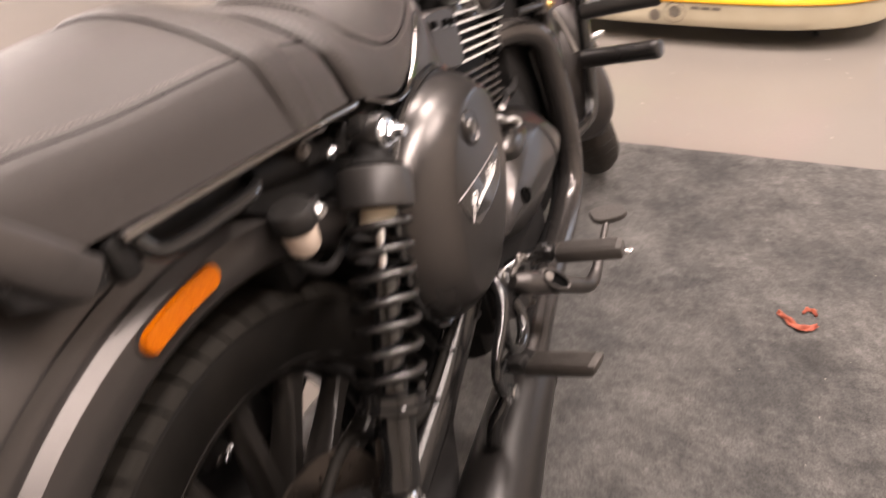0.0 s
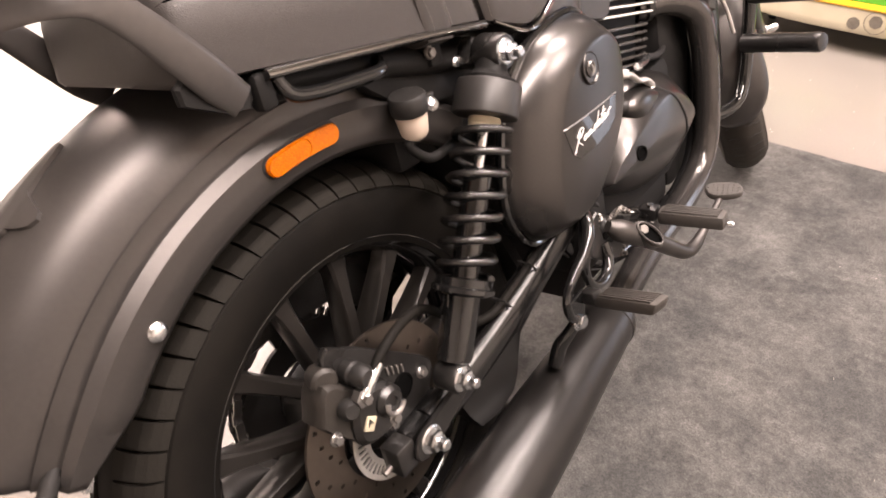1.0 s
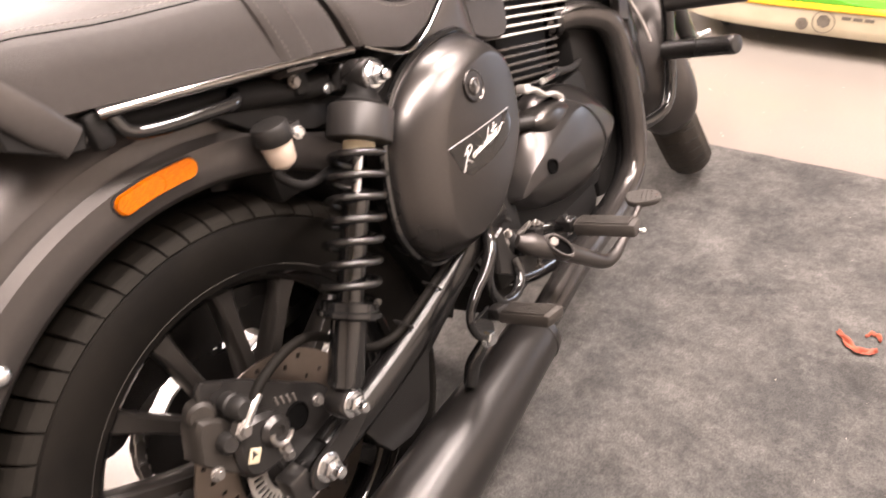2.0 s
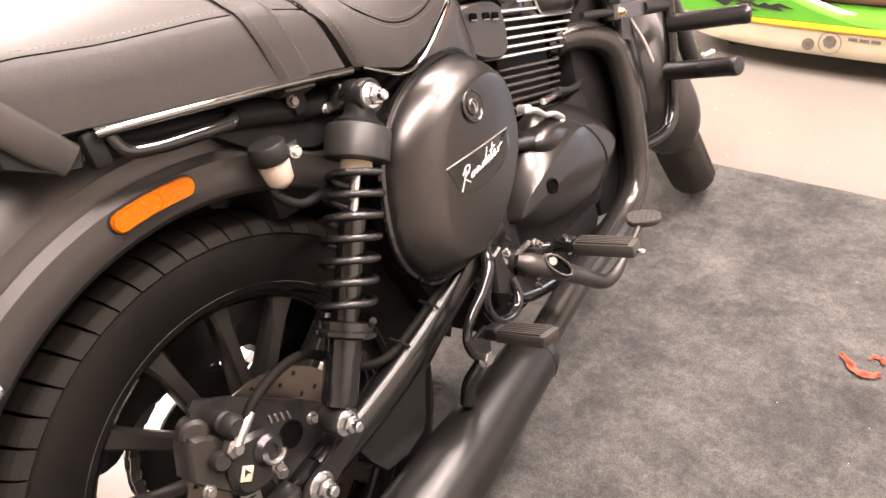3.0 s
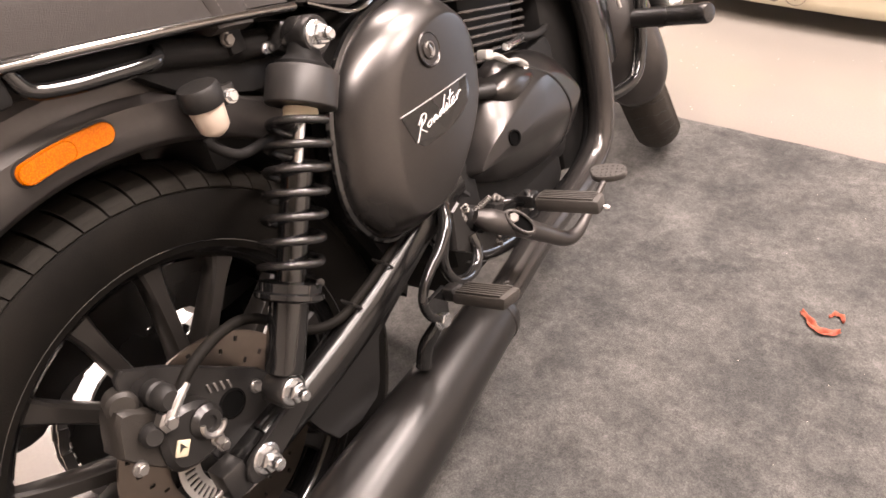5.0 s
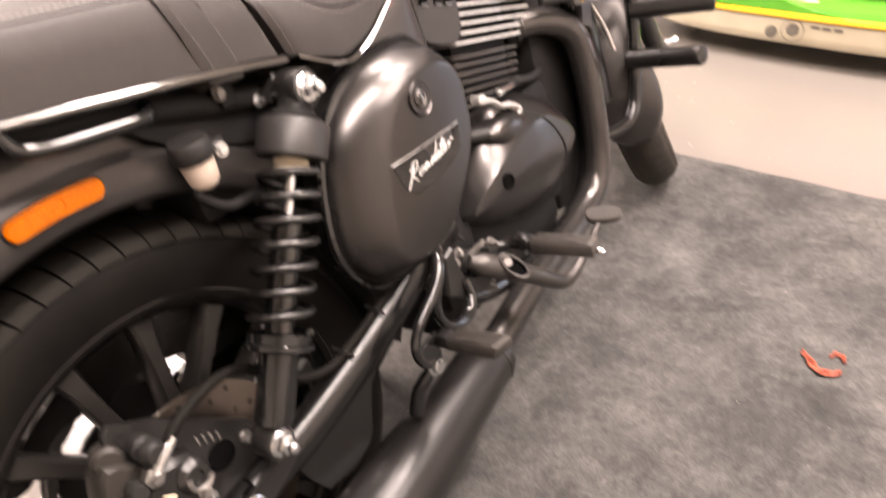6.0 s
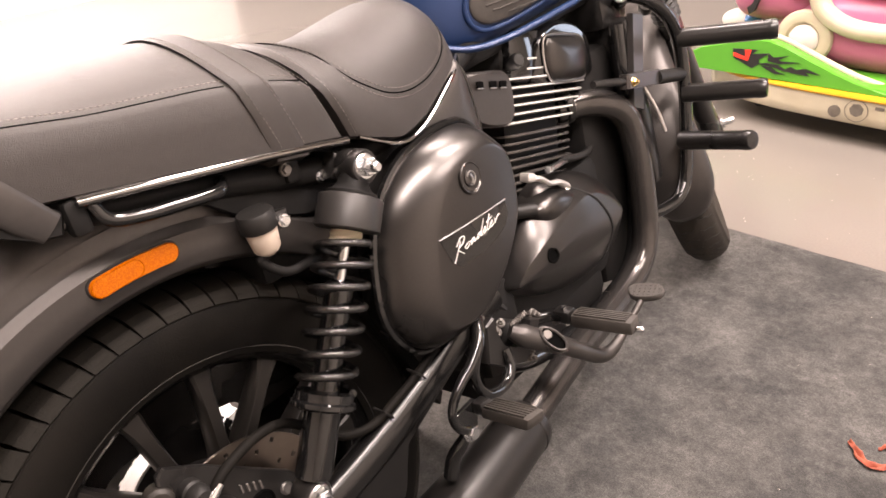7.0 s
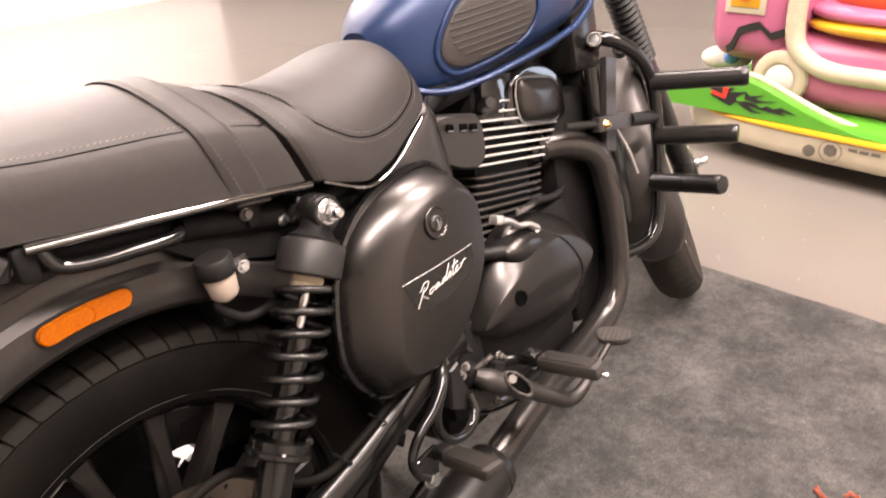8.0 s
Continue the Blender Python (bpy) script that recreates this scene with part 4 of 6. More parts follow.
for k in range(8):
    z = 0.800 + k * 0.0098
    inside = [y for y in np.linspace(0.585, 0.775, 80) if abs((y - 0.68) / 0.088) ** 2.6 + abs((z + 0.05 * (y - 0.66) - 0.840) / 0.046) ** 2.6 < 0.80]
    if inside:
        part("rib", tube([(tank_x(y, z + 0.05 * (y - 0.66)) + 0.0036, y, z + 0.05 * (y - 0.66)) for y in np.linspace(inside[0], inside[-1], 8)], 0.0015, 6, 2), M_DUSTY, pad)
# added dark block that closes the view through the gap below the tank
part("tank_filler", box((0, 0.76, 0.765), (0.13, 0.40, 0.045), 0.012, pose(0, 0, 0, 4)), M_DARK, tank)

# side cover with emblem and script plate
COVER = outline([(0.45, 0.690), (0.36, 0.686), (0.297, 0.654), (0.258, 0.598), (0.239, 0.512), (0.256, 0.455), (0.297, 0.422), (0.378, 0.426), (0.452, 0.472), (0.496, 0.534), (0.505, 0.600), (0.494, 0.650)], 8)
COVER_FACE = outline([(0.452, 0.657), (0.408, 0.655), (0.362, 0.636), (0.329, 0.600), (0.302, 0.522), (0.298, 0.470), (0.322, 0.449), (0.380, 0.450), (0.438, 0.489), (0.480, 0.542), (0.490, 0.600), (0.481, 0.638)], 8)
COVER_MID = (0.40, 0.55)
FLANK = [(0.0, 0.128), (0.05, 0.138), (0.14, 0.1475), (0.32, 0.1590), (0.55, 0.1690), (0.78, 0.1765), (0.90, 0.1793), (0.97, 0.1804), (1.0, 0.1807)]
CROWN = [(0.97, 0.1810), (0.9, 0.1815), (0.7, 0.1828), (0.4, 0.1842), (0.05, 0.1848)]


def lofted(rim, face, mid, flank, crown, foot):
    """A cover whose rim rises over a wide flank to a creased face."""
    rings = [[(foot, mid[0] + (y - mid[0]) * 0.98, mid[1] + (z - mid[1]) * 0.98) for y, z in rim]]
    rings += [[(x, a[0] + (b[0] - a[0]) * s, a[1] + (b[1] - a[1]) * s) for a, b in zip(rim, face)] for s, x in flank]
    rings += [[(x, mid[0] + (y - mid[0]) * s, mid[1] + (z - mid[1]) * s) for y, z in face] for s, x in crown]
    bm, vs = grid(rings, True)
    bm.faces.new(vs[0])
    bm.faces.new(vs[-1])
    return bm


def loft_x(rim, face, mid, flank, crown, y, z):
    """The height of a lofted cover at (y, z)."""
    dy, dz = y - mid[0], z - mid[1]
    a, d = math.atan2(dz, dy), math.hypot(dy, dz)

    def reach(ring):
        best = min(ring, key=lambda p: abs(math.remainder(math.atan2(p[1] - mid[1], p[0] - mid[0]) - a, 2 * math.pi)))
        return math.hypot(best[0] - mid[0], best[1] - mid[1])

    rf, rc = reach(face), reach(rim)
    if d <= rf:
        return float(np.interp(d / rf, [s for s, _ in crown[::-1]] + [1.0], [x for _, x in crown[::-1]] + [flank[-1][1]]))
    return float(np.interp((rc - d) / (rc - rf), [s for s, _ in flank], [x for _, x in flank]))


def cover_x(y, z):
    return loft_x(COVER, COVER_FACE, COVER_MID, FLANK, CROWN, y, z)


side_cover = part("side_cover", lofted(COVER, COVER_FACE, COVER_MID, FLANK, CROWN, 0.095), M_COVER, bike, "satin charcoal oval side cover")
part("gasket", tube([(0.131, y, z) for y, z in [((y - 0.38) * 1.012 + 0.38, (z - 0.56) * 1.012 + 0.56) for y, z in COVER[::4]]], 0.0062, 8, 3, True), M_GLOSS, side_cover, "black rubber edge trim")
EM = (cover_x(0.399, 0.630), 0.399, 0.630)
part("emblem", lathe([(0.0215, -0.004), (0.0215, 0.0012), (0.0202, 0.0022), (0.0186, 0.0008), (0.0176, -0.0012), (0.0120, -0.0012), (0.0112, 0.0010), (0.0090, 0.0020), (0.0, 0.0022)], EM, (1, 0.05, 0.10), 36), M_COVER, side_cover, "round dark embossed emblem")
part("emblem_ring", tube([(EM[0] + 0.0018, EM[1] + 0.0080 * math.cos(a), EM[2] + 0.0090 * math.sin(a)) for a in np.linspace(-2.2, 2.6, 10)], 0.0013, 8, 4), M_STEEL, side_cover)
part("emblem_bar", tube([(EM[0] + 0.0022, EM[1] - 0.002, EM[2] + 0.006), (EM[0] + 0.0028, EM[1] + 0.001, EM[2] - 0.001), (EM[0] + 0.0024, EM[1], EM[2] - 0.007)], 0.0022, 8, 3), M_STEEL, side_cover)


PLATE = [(0.319, 0.575), (0.36, 0.5755), (0.41, 0.5755), (0.456, 0.574), (0.457, 0.556), (0.448, 0.543), (0.425, 0.533), (0.39, 0.527), (0.345, 0.527), (0.330, 0.540)]
part("script_plate", slab(PLATE, -0.004, 0.0008, 0, lambda x, y, z: (cover_x(y, z) + x, y, z)), M_GLOSS, side_cover, "gloss black plate", smooth=False)
part("plate_lip", tube([(cover_x(y, 0.5765) + 0.0006, y, 0.5765) for y in np.linspace(0.318, 0.457, 9)], 0.0009, 6, 2), M_STEEL, side_cover)
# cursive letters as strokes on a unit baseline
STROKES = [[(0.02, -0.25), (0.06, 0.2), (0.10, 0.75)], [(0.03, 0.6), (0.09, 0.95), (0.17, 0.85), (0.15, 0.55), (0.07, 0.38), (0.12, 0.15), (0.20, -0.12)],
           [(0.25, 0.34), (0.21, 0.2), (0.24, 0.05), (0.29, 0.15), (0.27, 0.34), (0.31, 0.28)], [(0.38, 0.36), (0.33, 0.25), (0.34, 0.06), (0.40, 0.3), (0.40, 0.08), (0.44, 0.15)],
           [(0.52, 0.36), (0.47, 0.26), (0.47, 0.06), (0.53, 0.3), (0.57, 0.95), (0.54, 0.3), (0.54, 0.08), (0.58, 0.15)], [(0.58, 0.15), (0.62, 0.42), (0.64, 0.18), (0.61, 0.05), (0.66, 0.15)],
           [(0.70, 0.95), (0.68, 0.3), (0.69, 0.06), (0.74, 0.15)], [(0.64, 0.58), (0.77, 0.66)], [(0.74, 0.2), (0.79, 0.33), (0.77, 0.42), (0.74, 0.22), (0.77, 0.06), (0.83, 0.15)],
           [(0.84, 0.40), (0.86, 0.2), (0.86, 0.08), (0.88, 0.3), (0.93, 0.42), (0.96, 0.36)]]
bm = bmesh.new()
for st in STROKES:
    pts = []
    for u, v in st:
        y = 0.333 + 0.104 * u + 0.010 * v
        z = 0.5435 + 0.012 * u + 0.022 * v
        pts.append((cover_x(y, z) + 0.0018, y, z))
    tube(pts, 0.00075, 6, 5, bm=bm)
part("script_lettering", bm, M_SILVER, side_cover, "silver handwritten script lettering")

# frame and dark inner parts; under-seat shade is put into the near tube's colour
frame_part = part("frame", tube([(0.085, -0.05, 0.765), (0.09, 0.1, 0.735), (0.092, 0.25, 0.70), (0.085, 0.42, 0.71), (0.06, 0.6, 0.765), (0.03, 0.9, 0.82)], 0.016, 12), M_DARK, bike, "black tubular steel frame")
part("frame_tube", tube(mirrored([(0.085, -0.05, 0.765), (0.09, 0.1, 0.735), (0.092, 0.25, 0.70), (0.085, 0.42, 0.71), (0.06, 0.6, 0.765), (0.03, 0.9, 0.82)]), 0.016, 12), M_SATIN, frame_part)
part("frame_tube", tube([(0.0, 1.02, 0.80), (0.05, 1.0, 0.62), (0.09, 0.97, 0.40), (0.10, 0.90, 0.25), (0.10, 0.70, 0.22), (0.10, 0.50, 0.26), (0.10, 0.40, 0.36), (0.10, 0.38, 0.50)], 0.016, 12), M_GLOSS, frame_part)
part("frame_tube", tube(mirrored([(0.0, 1.02, 0.80), (0.05, 1.0, 0.62), (0.09, 0.97, 0.40), (0.10, 0.90, 0.25), (0.10, 0.70, 0.22), (0.10, 0.50, 0.26), (0.10, 0.40, 0.36), (0.10, 0.38, 0.50)]), 0.016, 12), M_GLOSS, frame_part)
part("shock_mount", box((0.100, 0.250, 0.70), (0.05, 0.034, 0.036), 0.008, pose(0, 0, 0, -30)), M_SATIN, frame_part)
part("shock_mount", box((-0.100, 0.250, 0.70), (0.05, 0.034, 0.036), 0.008, pose(0, 0, 0, -30)), M_SATIN, frame_part)
part("inner_box", box((0, 0.385, 0.575), (0.2, 0.22, 0.27), 0.02), M_DARK, frame_part)
# added dark block that plugs the bright gap between fender and seat
part("fender_filler", box((0, 0.21, 0.655), (0.15, 0.16, 0.13), 0.015), M_DARK, frame_part)
part("under_seat_panel", slab([(0.06, 0.74), (0.28, 0.70), (0.34, 0.675), (0.30, 0.65), (0.20, 0.66), (0.12, 0.69)], 0.055, 0.095, 0.004), M_DARK, frame_part)
part("mid_panel", dome(outline([(0.395, 0.690), (0.445, 0.722), (0.498, 0.757), (0.517, 0.762), (0.526, 0.735), (0.535, 0.665), (0.540, 0.62), (0.505, 0.60), (0.45, 0.65)], 5), (0.49, 0.69), [(1.0, 0.065), (1.0, 0.092), (0.97, 0.099), (0.88, 0.104), (0.6, 0.109), (0.3, 0.1115), (0.08, 0.112)]), M_FENDER, frame_part, "satin dark side panel")
part("panel_edge", tube([(0.090, 0.519, 0.763), (0.097, 0.529, 0.735), (0.097, 0.537, 0.67), (0.095, 0.543, 0.625)], 0.0032, 8, 5), M_GLOSS, frame_part)
part("panel_bolt", hexnut((0.101, 0.512, 0.736), X, 0.0055, 0.005), M_DULL, frame_part, smooth=False)
part("inner_mudguard", slab([(0.14, 0.66), (0.27, 0.66), (0.29, 0.44), (0.345, 0.30), (0.335, 0.285), (0.275, 0.43), (0.24, 0.55), (0.18, 0.62)], -0.08, 0.08, 0.004), M_DARK, frame_part)

# brake fluid reservoir
RA = Vector((0.08, -0.08, 0.99)).normalized()
RO = Vector((0.117, 0.124, 0.646))
reservoir = part("fluid_reservoir", lathe([(0.007, 0.0), (0.0125, 0.004), (0.0155, 0.008), (0.0182, 0.032), (0.0182, 0.036)], RO, RA, 28), M_IVORY, bike, "translucent white brake fluid reservoir")
part("cap", lathe([(0.0198, 0.032), (0.0212, 0.034), (0.0212, 0.050), (0.0192, 0.053), (0.0, 0.0545)], RO, RA, 28), M_PEG, reservoir, "black plastic cap")
part("screw", hexnut((0.130, 0.147, 0.677), X, 0.0060, 0.005), M_CHROME, reservoir, smooth=False)
part("tab", box((0.122, 0.145, 0.679), (0.012, 0.022, 0.02), 0.002), M_SATIN, reservoir)
part("reservoir_hose", tube([tuple(RO + RA * 0.002), (0.116, 0.112, 0.642), (0.118, 0.135, 0.618), (0.112, 0.175, 0.612), (0.085, 0.24, 0.605)], 0.0058, 10), M_DARK, reservoir)

# exhaust
exhaust = part("exhaust_pipe", tube([(0.05, 0.80, 0.60), (0.085, 0.868, 0.592), (0.112, 0.922, 0.560), (0.121, 0.942, 0.50), (0.124, 0.945, 0.40), (0.122, 0.935, 0.30), (0.12, 0.895, 0.248), (0.122, 0.80, 0.222), (0.129, 0.62, 0.212), (0.141, 0.44, 0.192)], [0.0255, 0.0255, 0.0255, 0.0255, 0.0255, 0.0255, 0.0258, 0.026, 0.0265, 0.027], 20, 8), M_PIPE, bike, "satin black exhaust pipe")
part("flange", lathe([(0.034, 0), (0.034, 0.012), (0.028, 0.016)], (0.055, 0.815, 0.602), (0.45, 0.88, 0.1), 24), M_SATIN, exhaust)
MUFF, MUFD = (0.141, 0.448, 0.190), Vector((0.07, -1, -0.05)).normalized()
muffler = part("muffler", lathe([(0.022, 0.0), (0.036, -0.004), (0.0430, 0.0), (0.0450, 0.006), (0.0452, 0.012), (0.046, 0.03), (0.0495, 0.12), (0.056, 0.24), (0.061, 0.40), (0.060, 0.58), (0.050, 0.76), (0.046, 0.79), (0.036, 0.79)], MUFF, MUFD, 48), M_MUFFLER, bike, "long matt black silencer")
part("muffler_collar", lathe([(0.0445, 0.012), (0.0470, 0.014), (0.0472, 0.019), (0.0455, 0.021)], MUFF, MUFD, 48), M_SATIN, muffler)

part("muffler", lathe([(0.030, -0.02), (0.047, 0.0), (0.050, 0.03), (0.054, 0.12), (0.060, 0.28), (0.062, 0.45), (0.060, 0.62), (0.050, 0.80), (0.046, 0.83), (0.036, 0.83)], (-0.158, 0.49, 0.163), (-0.02, -1, 0.03), 40), M_MUFFLER, bike, "long matt black silencer")
part("chain_guard", slab(outline([(-0.165, 0.40), (-0.14, 0.455), (-0.07, 0.50), (0.05, 0.525), (0.2, 0.535), (0.42, 0.53), (0.43, 0.43), (0.30, 0.385), (0.2, 0.372), (0.125, 0.372), (0.105, 0.405), (0.05, 0.415), (-0.06, 0.42), (-0.12, 0.385)], 4), -0.118, -0.075, 0.004), M_SATIN, bike, "black plastic chain guard")

# engine
engine = part("engine", box((0, 0.64, 0.39), (0.2, 0.42, 0.24), 0.03), M_DARK, bike, "black single-cylinder engine with polished fin edges")
ENG = outline([(0.472, 0.412), (0.505, 0.440), (0.552, 0.474), (0.598, 0.510), (0.640, 0.527), (0.700, 0.521), (0.770, 0.495), (0.834, 0.441), (0.859, 0.390), (0.850, 0.347), (0.806, 0.321), (0.72, 0.314), (0.62, 0.332), (0.53, 0.372)], 7)
ENG_FACE = outline([(0.486, 0.418), (0.520, 0.438), (0.572, 0.453), (0.620, 0.463), (0.660, 0.472), (0.700, 0.477), (0.745, 0.467), (0.795, 0.432), (0.812, 0.407), (0.790, 0.391), (0.750, 0.387), (0.680, 0.391), (0.600, 0.402), (0.525, 0.413)], 7)
ENG_MID = (0.68, 0.430)
ENG_FLANK = [(0.0, 0.104), (0.05, 0.112), (0.14, 0.119), (0.35, 0.129), (0.60, 0.1385), (0.82, 0.1462), (0.95, 0.1503), (1.0, 0.1515)]
ENG_CROWN = [(0.95, 0.1520), (0.85, 0.1530), (0.65, 0.1548), (0.40, 0.1565), (0.2, 0.1572), (0.05, 0.1575)]


def clutch_x(y, z):
    return loft_x(ENG, ENG_FACE, ENG_MID, ENG_FLANK, ENG_CROWN, y, z)


clutch_cover = part("clutch_cover", lofted(ENG, ENG_FACE, ENG_MID, ENG_FLANK, ENG_CROWN, 0.085), M_COVER, engine, "satin charcoal engine side cover")
part("cover_seam", tube([(clutch_x(p.x, p.y) - 0.0002, p.x, p.y) for p in spline([(0.672, 0.508, 0), (0.705, 0.486, 0), (0.737, 0.455, 0), (0.760, 0.418, 0), (0.772, 0.382, 0), (0.776, 0.345, 0), (0.772, 0.325, 0)], 4)], 0.0027, 6, 2), M_BLACKDECAL, engine)
part("sump", box((0, 0.62, 0.285), (0.19, 0.40, 0.14), 0.03), M_DARK, engine)
part("gearbox_end", box((0.03, 0.455, 0.36), (0.20, 0.10, 0.15), 0.02), M_DARK, engine)
part("cover_plug", lathe([(0.0125, 0.0), (0.0125, 0.003), (0.010, 0.0035), (0.0085, 0.001), (0.0, 0.001)], (clutch_x(0.576, 0.429) + 0.0004, 0.576, 0.429), (1, -0.2, 0.08), 28), M_HOLE, engine, "recessed black plug")
CT = pose(0, 0.70, 0.50, -12)


def fin_plate(h, hx, y0, y1, thick, mat, r=0.02, name="fin", label=""):
    """A flat fin with rounded corners across the cylinder, h above its foot."""
    bm = bmesh.new()
    ring = []
    for cx, cy, a0 in ((hx - r, y1 - r, 0), (-hx + r, y1 - r, 90), (-hx + r, y0 + r, 180), (hx - r, y0 + r, 270)):
        ring += [(cx + r * math.cos(radians(a0 + 22.5 * i)), cy + r * math.sin(radians(a0 + 22.5 * i))) for i in range(5)]
    e = thick * 0.3
    levels = [[bm.verts.new((x * k, y0 + (y1 - y0) / 2 + (y - (y0 + y1) / 2) * k, z)) for x, y in ring] for z, k in ((-thick / 2, 0.985), (-thick / 2 + e, 1.0), (thick / 2 - e, 1.0), (thick / 2, 0.985))]
    for lo, hi in zip(levels, levels[1:]):
        for i in range(len(ring)):
            bm.faces.new((lo[i], lo[(i + 1) % len(ring)], hi[(i + 1) % len(ring)], hi[i]))
    bm.faces.new(levels[0])
    bm.faces.new(levels[-1])
    bmesh.ops.recalc_face_normals(bm, faces=bm.faces)
    bmesh.ops.transform(bm, matrix=CT @ Matrix.Translation((0, 0, h)), verts=bm.verts)
    return part(name, bm, mat, engine, label)


bm = box((0, 0, 0), (0.135, 0.165, 0.29), 0.02)
bmesh.ops.transform(bm, matrix=CT @ Matrix.Translation((0, -0.01, 0.10)), verts=bm.verts)
part("cylinder", bm, M_DARK, engine)
for k in range(11):
    fin_plate(-0.036 + 0.0128 * k, 0.084 - 0.002 * (k % 2), -0.125 + 0.0015 * k, 0.094, 0.0046, M_DARKFIN, 0.028)
for k in range(5):
    fin_plate(0.113 + 0.0138 * k, 0.087, -0.135, 0.094 + 0.0105 * k, 0.0062, M_DARKFIN, 0.02)
    fin_plate(0.113 + 0.0138 * k, 0.0886, -0.1365, 0.0958 + 0.0105 * k, 0.0036, M_FIN, 0.02, "fin_edge", "polished fin edge")
fin_plate(0.182, 0.0886, -0.135, 0.020, 0.0036, M_FIN, 0.012, "fin_edge", "polished fin edge")
fin_plate(0.196, 0.0860, -0.040, 0.012, 0.0036, M_FIN, 0.012, "fin_edge", "polished fin edge")
fin_plate(0.212, 0.0840, -0.038, 0.004, 0.0036, M_FIN, 0.012, "fin_edge", "polished fin edge")
bm = box((0, 0, 0), (0.160, 0.10, 0.09), 0.015)
bmesh.ops.transform(bm, matrix=CT @ Matrix.Translation((0, -0.03, 0.215)), verts=bm.verts)
part("head", bm, M_GLOSS, engine)
part("head_plug", lathe([(0.012, -0.03), (0.012, 0.0), (0.009, 0.004), (0.004, 0.004)], (0.092, 0.668, 0.722), (0.9, -0.3, 0.3), 20), M_SATIN, engine)
# added dark block that closes the lit gap between engine and exhaust pipe
part("front_filler", box((0, 0.912, 0.45), (0.16, 0.14, 0.46), 0.02), M_DARK, engine)


ROCK = outline([(0.715, 0.668), (0.722, 0.71), (0.747, 0.742), (0.793, 0.755), (0.855, 0.742), (0.900, 0.708), (0.905, 0.672), (0.893, 0.638), (0.80, 0.650)], 5)
part("rocker_cover", dome(ROCK, (0.81, 0.695), [(0.9, -0.085), (1.0, -0.07), (1.0, 0.066), (0.99, 0.074), (0.95, 0.081), (0.88, 0.085)]), M_GLOSS, engine, "gloss black cylinder head cover")
FACE = outline([(0.744, 0.700), (0.750, 0.731), (0.770, 0.737), (0.834, 0.724), (0.864, 0.711), (0.873, 0.680), (0.860, 0.652), (0.840, 0.646), (0.772, 0.660), (0.750, 0.672)], 4)
part("rocker_face", dome(FACE, (0.80, 0.69), [(1.0, 0.078), (1.0, 0.088), (0.97, 0.0925), (0.92, 0.0958), (0.86, 0.0982), (0.76, 0.1010), (0.65, 0.1032), (0.52, 0.1050), (0.38, 0.1064), (0.22, 0.1072), (0.08, 0.1075)]), M_COVER, engine, "polished dark cover plate")
part("rocker_rim", tube([(0.0885, 0.80 + (y - 0.80) * 1.02, 0.69 + (z - 0.69) * 1.03) for y, z in FACE[::2]], 0.0022, 8, 3, True), M_STEEL, engine)
for k in range(5):
    x = 0.056 - 0.018 * k
    part("head_rib", tube([(x, 0.81 + (y - 0.81) * 1.03, 0.695 + (z - 0.695) * 1.03) for y, z in ROCK[::2]], 0.0035, 8, 2, True), M_GLOSS, engine)
for q in ((0.09, 0.866, 0.607), (0.088, 0.85, 0.582)):
    part("head_stud", hexnut(q, (0.6, 0.8, 0), 0.006, 0.008, 0.006), M_CHROME, engine, smooth=False)
throttle_cover = part("throttle_cover", slab(outline([(0.545, 0.733), (0.59, 0.726), (0.626, 0.713), (0.638, 0.688), (0.631, 0.652), (0.608, 0.638), (0.572, 0.643), (0.543, 0.658), (0.532, 0.680), (0.526, 0.70), (0.532, 0.725)], 6), 0.05, 0.105, 0.005, lambda x, y, z: (x - 4.5 * (y - 0.590) ** 2, y, z)), M_FENDER, engine, "satin dark cover with three slots")
for k in range(3):
    # raised black blocks carry the slots' shade, steel bars their bright lower edges
    part("slot", box((0.1044 - 4.5 * (0.034 - 0.024 * k) ** 2, 0.556 + 0.024 * k, 0.7135 - 0.0062 * k), (0.004, 0.016, 0.010), 0.0018, pose(0, 0, 0, -14)), M_HOLE, throttle_cover)
    part("slot_lip", box((0.1048 - 4.5 * (0.034 - 0.024 * k) ** 2, 0.5555 + 0.024 * k, 0.7082 - 0.0062 * k), (0.0024, 0.014, 0.0022), 0.0008, pose(0, 0, 0, -14)), M_STEEL, throttle_cover)
lever = part("clutch_lever", tube([(0.128, 0.588, 0.552), (0.130, 0.612, 0.545), (0.132, 0.635, 0.528), (0.132, 0.66, 0.520), (0.128, 0.682, 0.505)], [0.008, 0.007, 0.006, 0.007, 0.010], 12, 6, flat=0.7), M_ALU, engine, "bright cast clutch release lever")
part("lever_boss", lathe([(0.011, -0.012), (0.011, 0.006), (0.007, 0.008)], (0.125, 0.682, 0.500), (0.5, 0, 0.86), 18), M_ALU, lever)
part("clevis", box((0.128, 0.588, 0.556), (0.018, 0.02, 0.014), 0.003, pose(0, 0, 0, -20)), M_ALU, lever)
part("cable_end", tube([(0.125, 0.655, 0.545), (0.115, 0.70, 0.538), (0.10, 0.74, 0.532)], 0.006, 12, 4), M_CHROME, lever)
part("cable_nut", hexnut((0.127, 0.645, 0.547), (-0.3, 1, -0.15), 0.0062, 0.016, collar=False), M_CHROME, lever, smooth=False)
part("cable", tube([(0.102, 0.735, 0.533), (0.09, 0.80, 0.515), (0.075, 0.86, 0.51), (0.06, 0.90, 0.54), (0.05, 0.93, 0.62)], 0.0065, 12), M_PEG, lever, "black rubber cable sleeve")
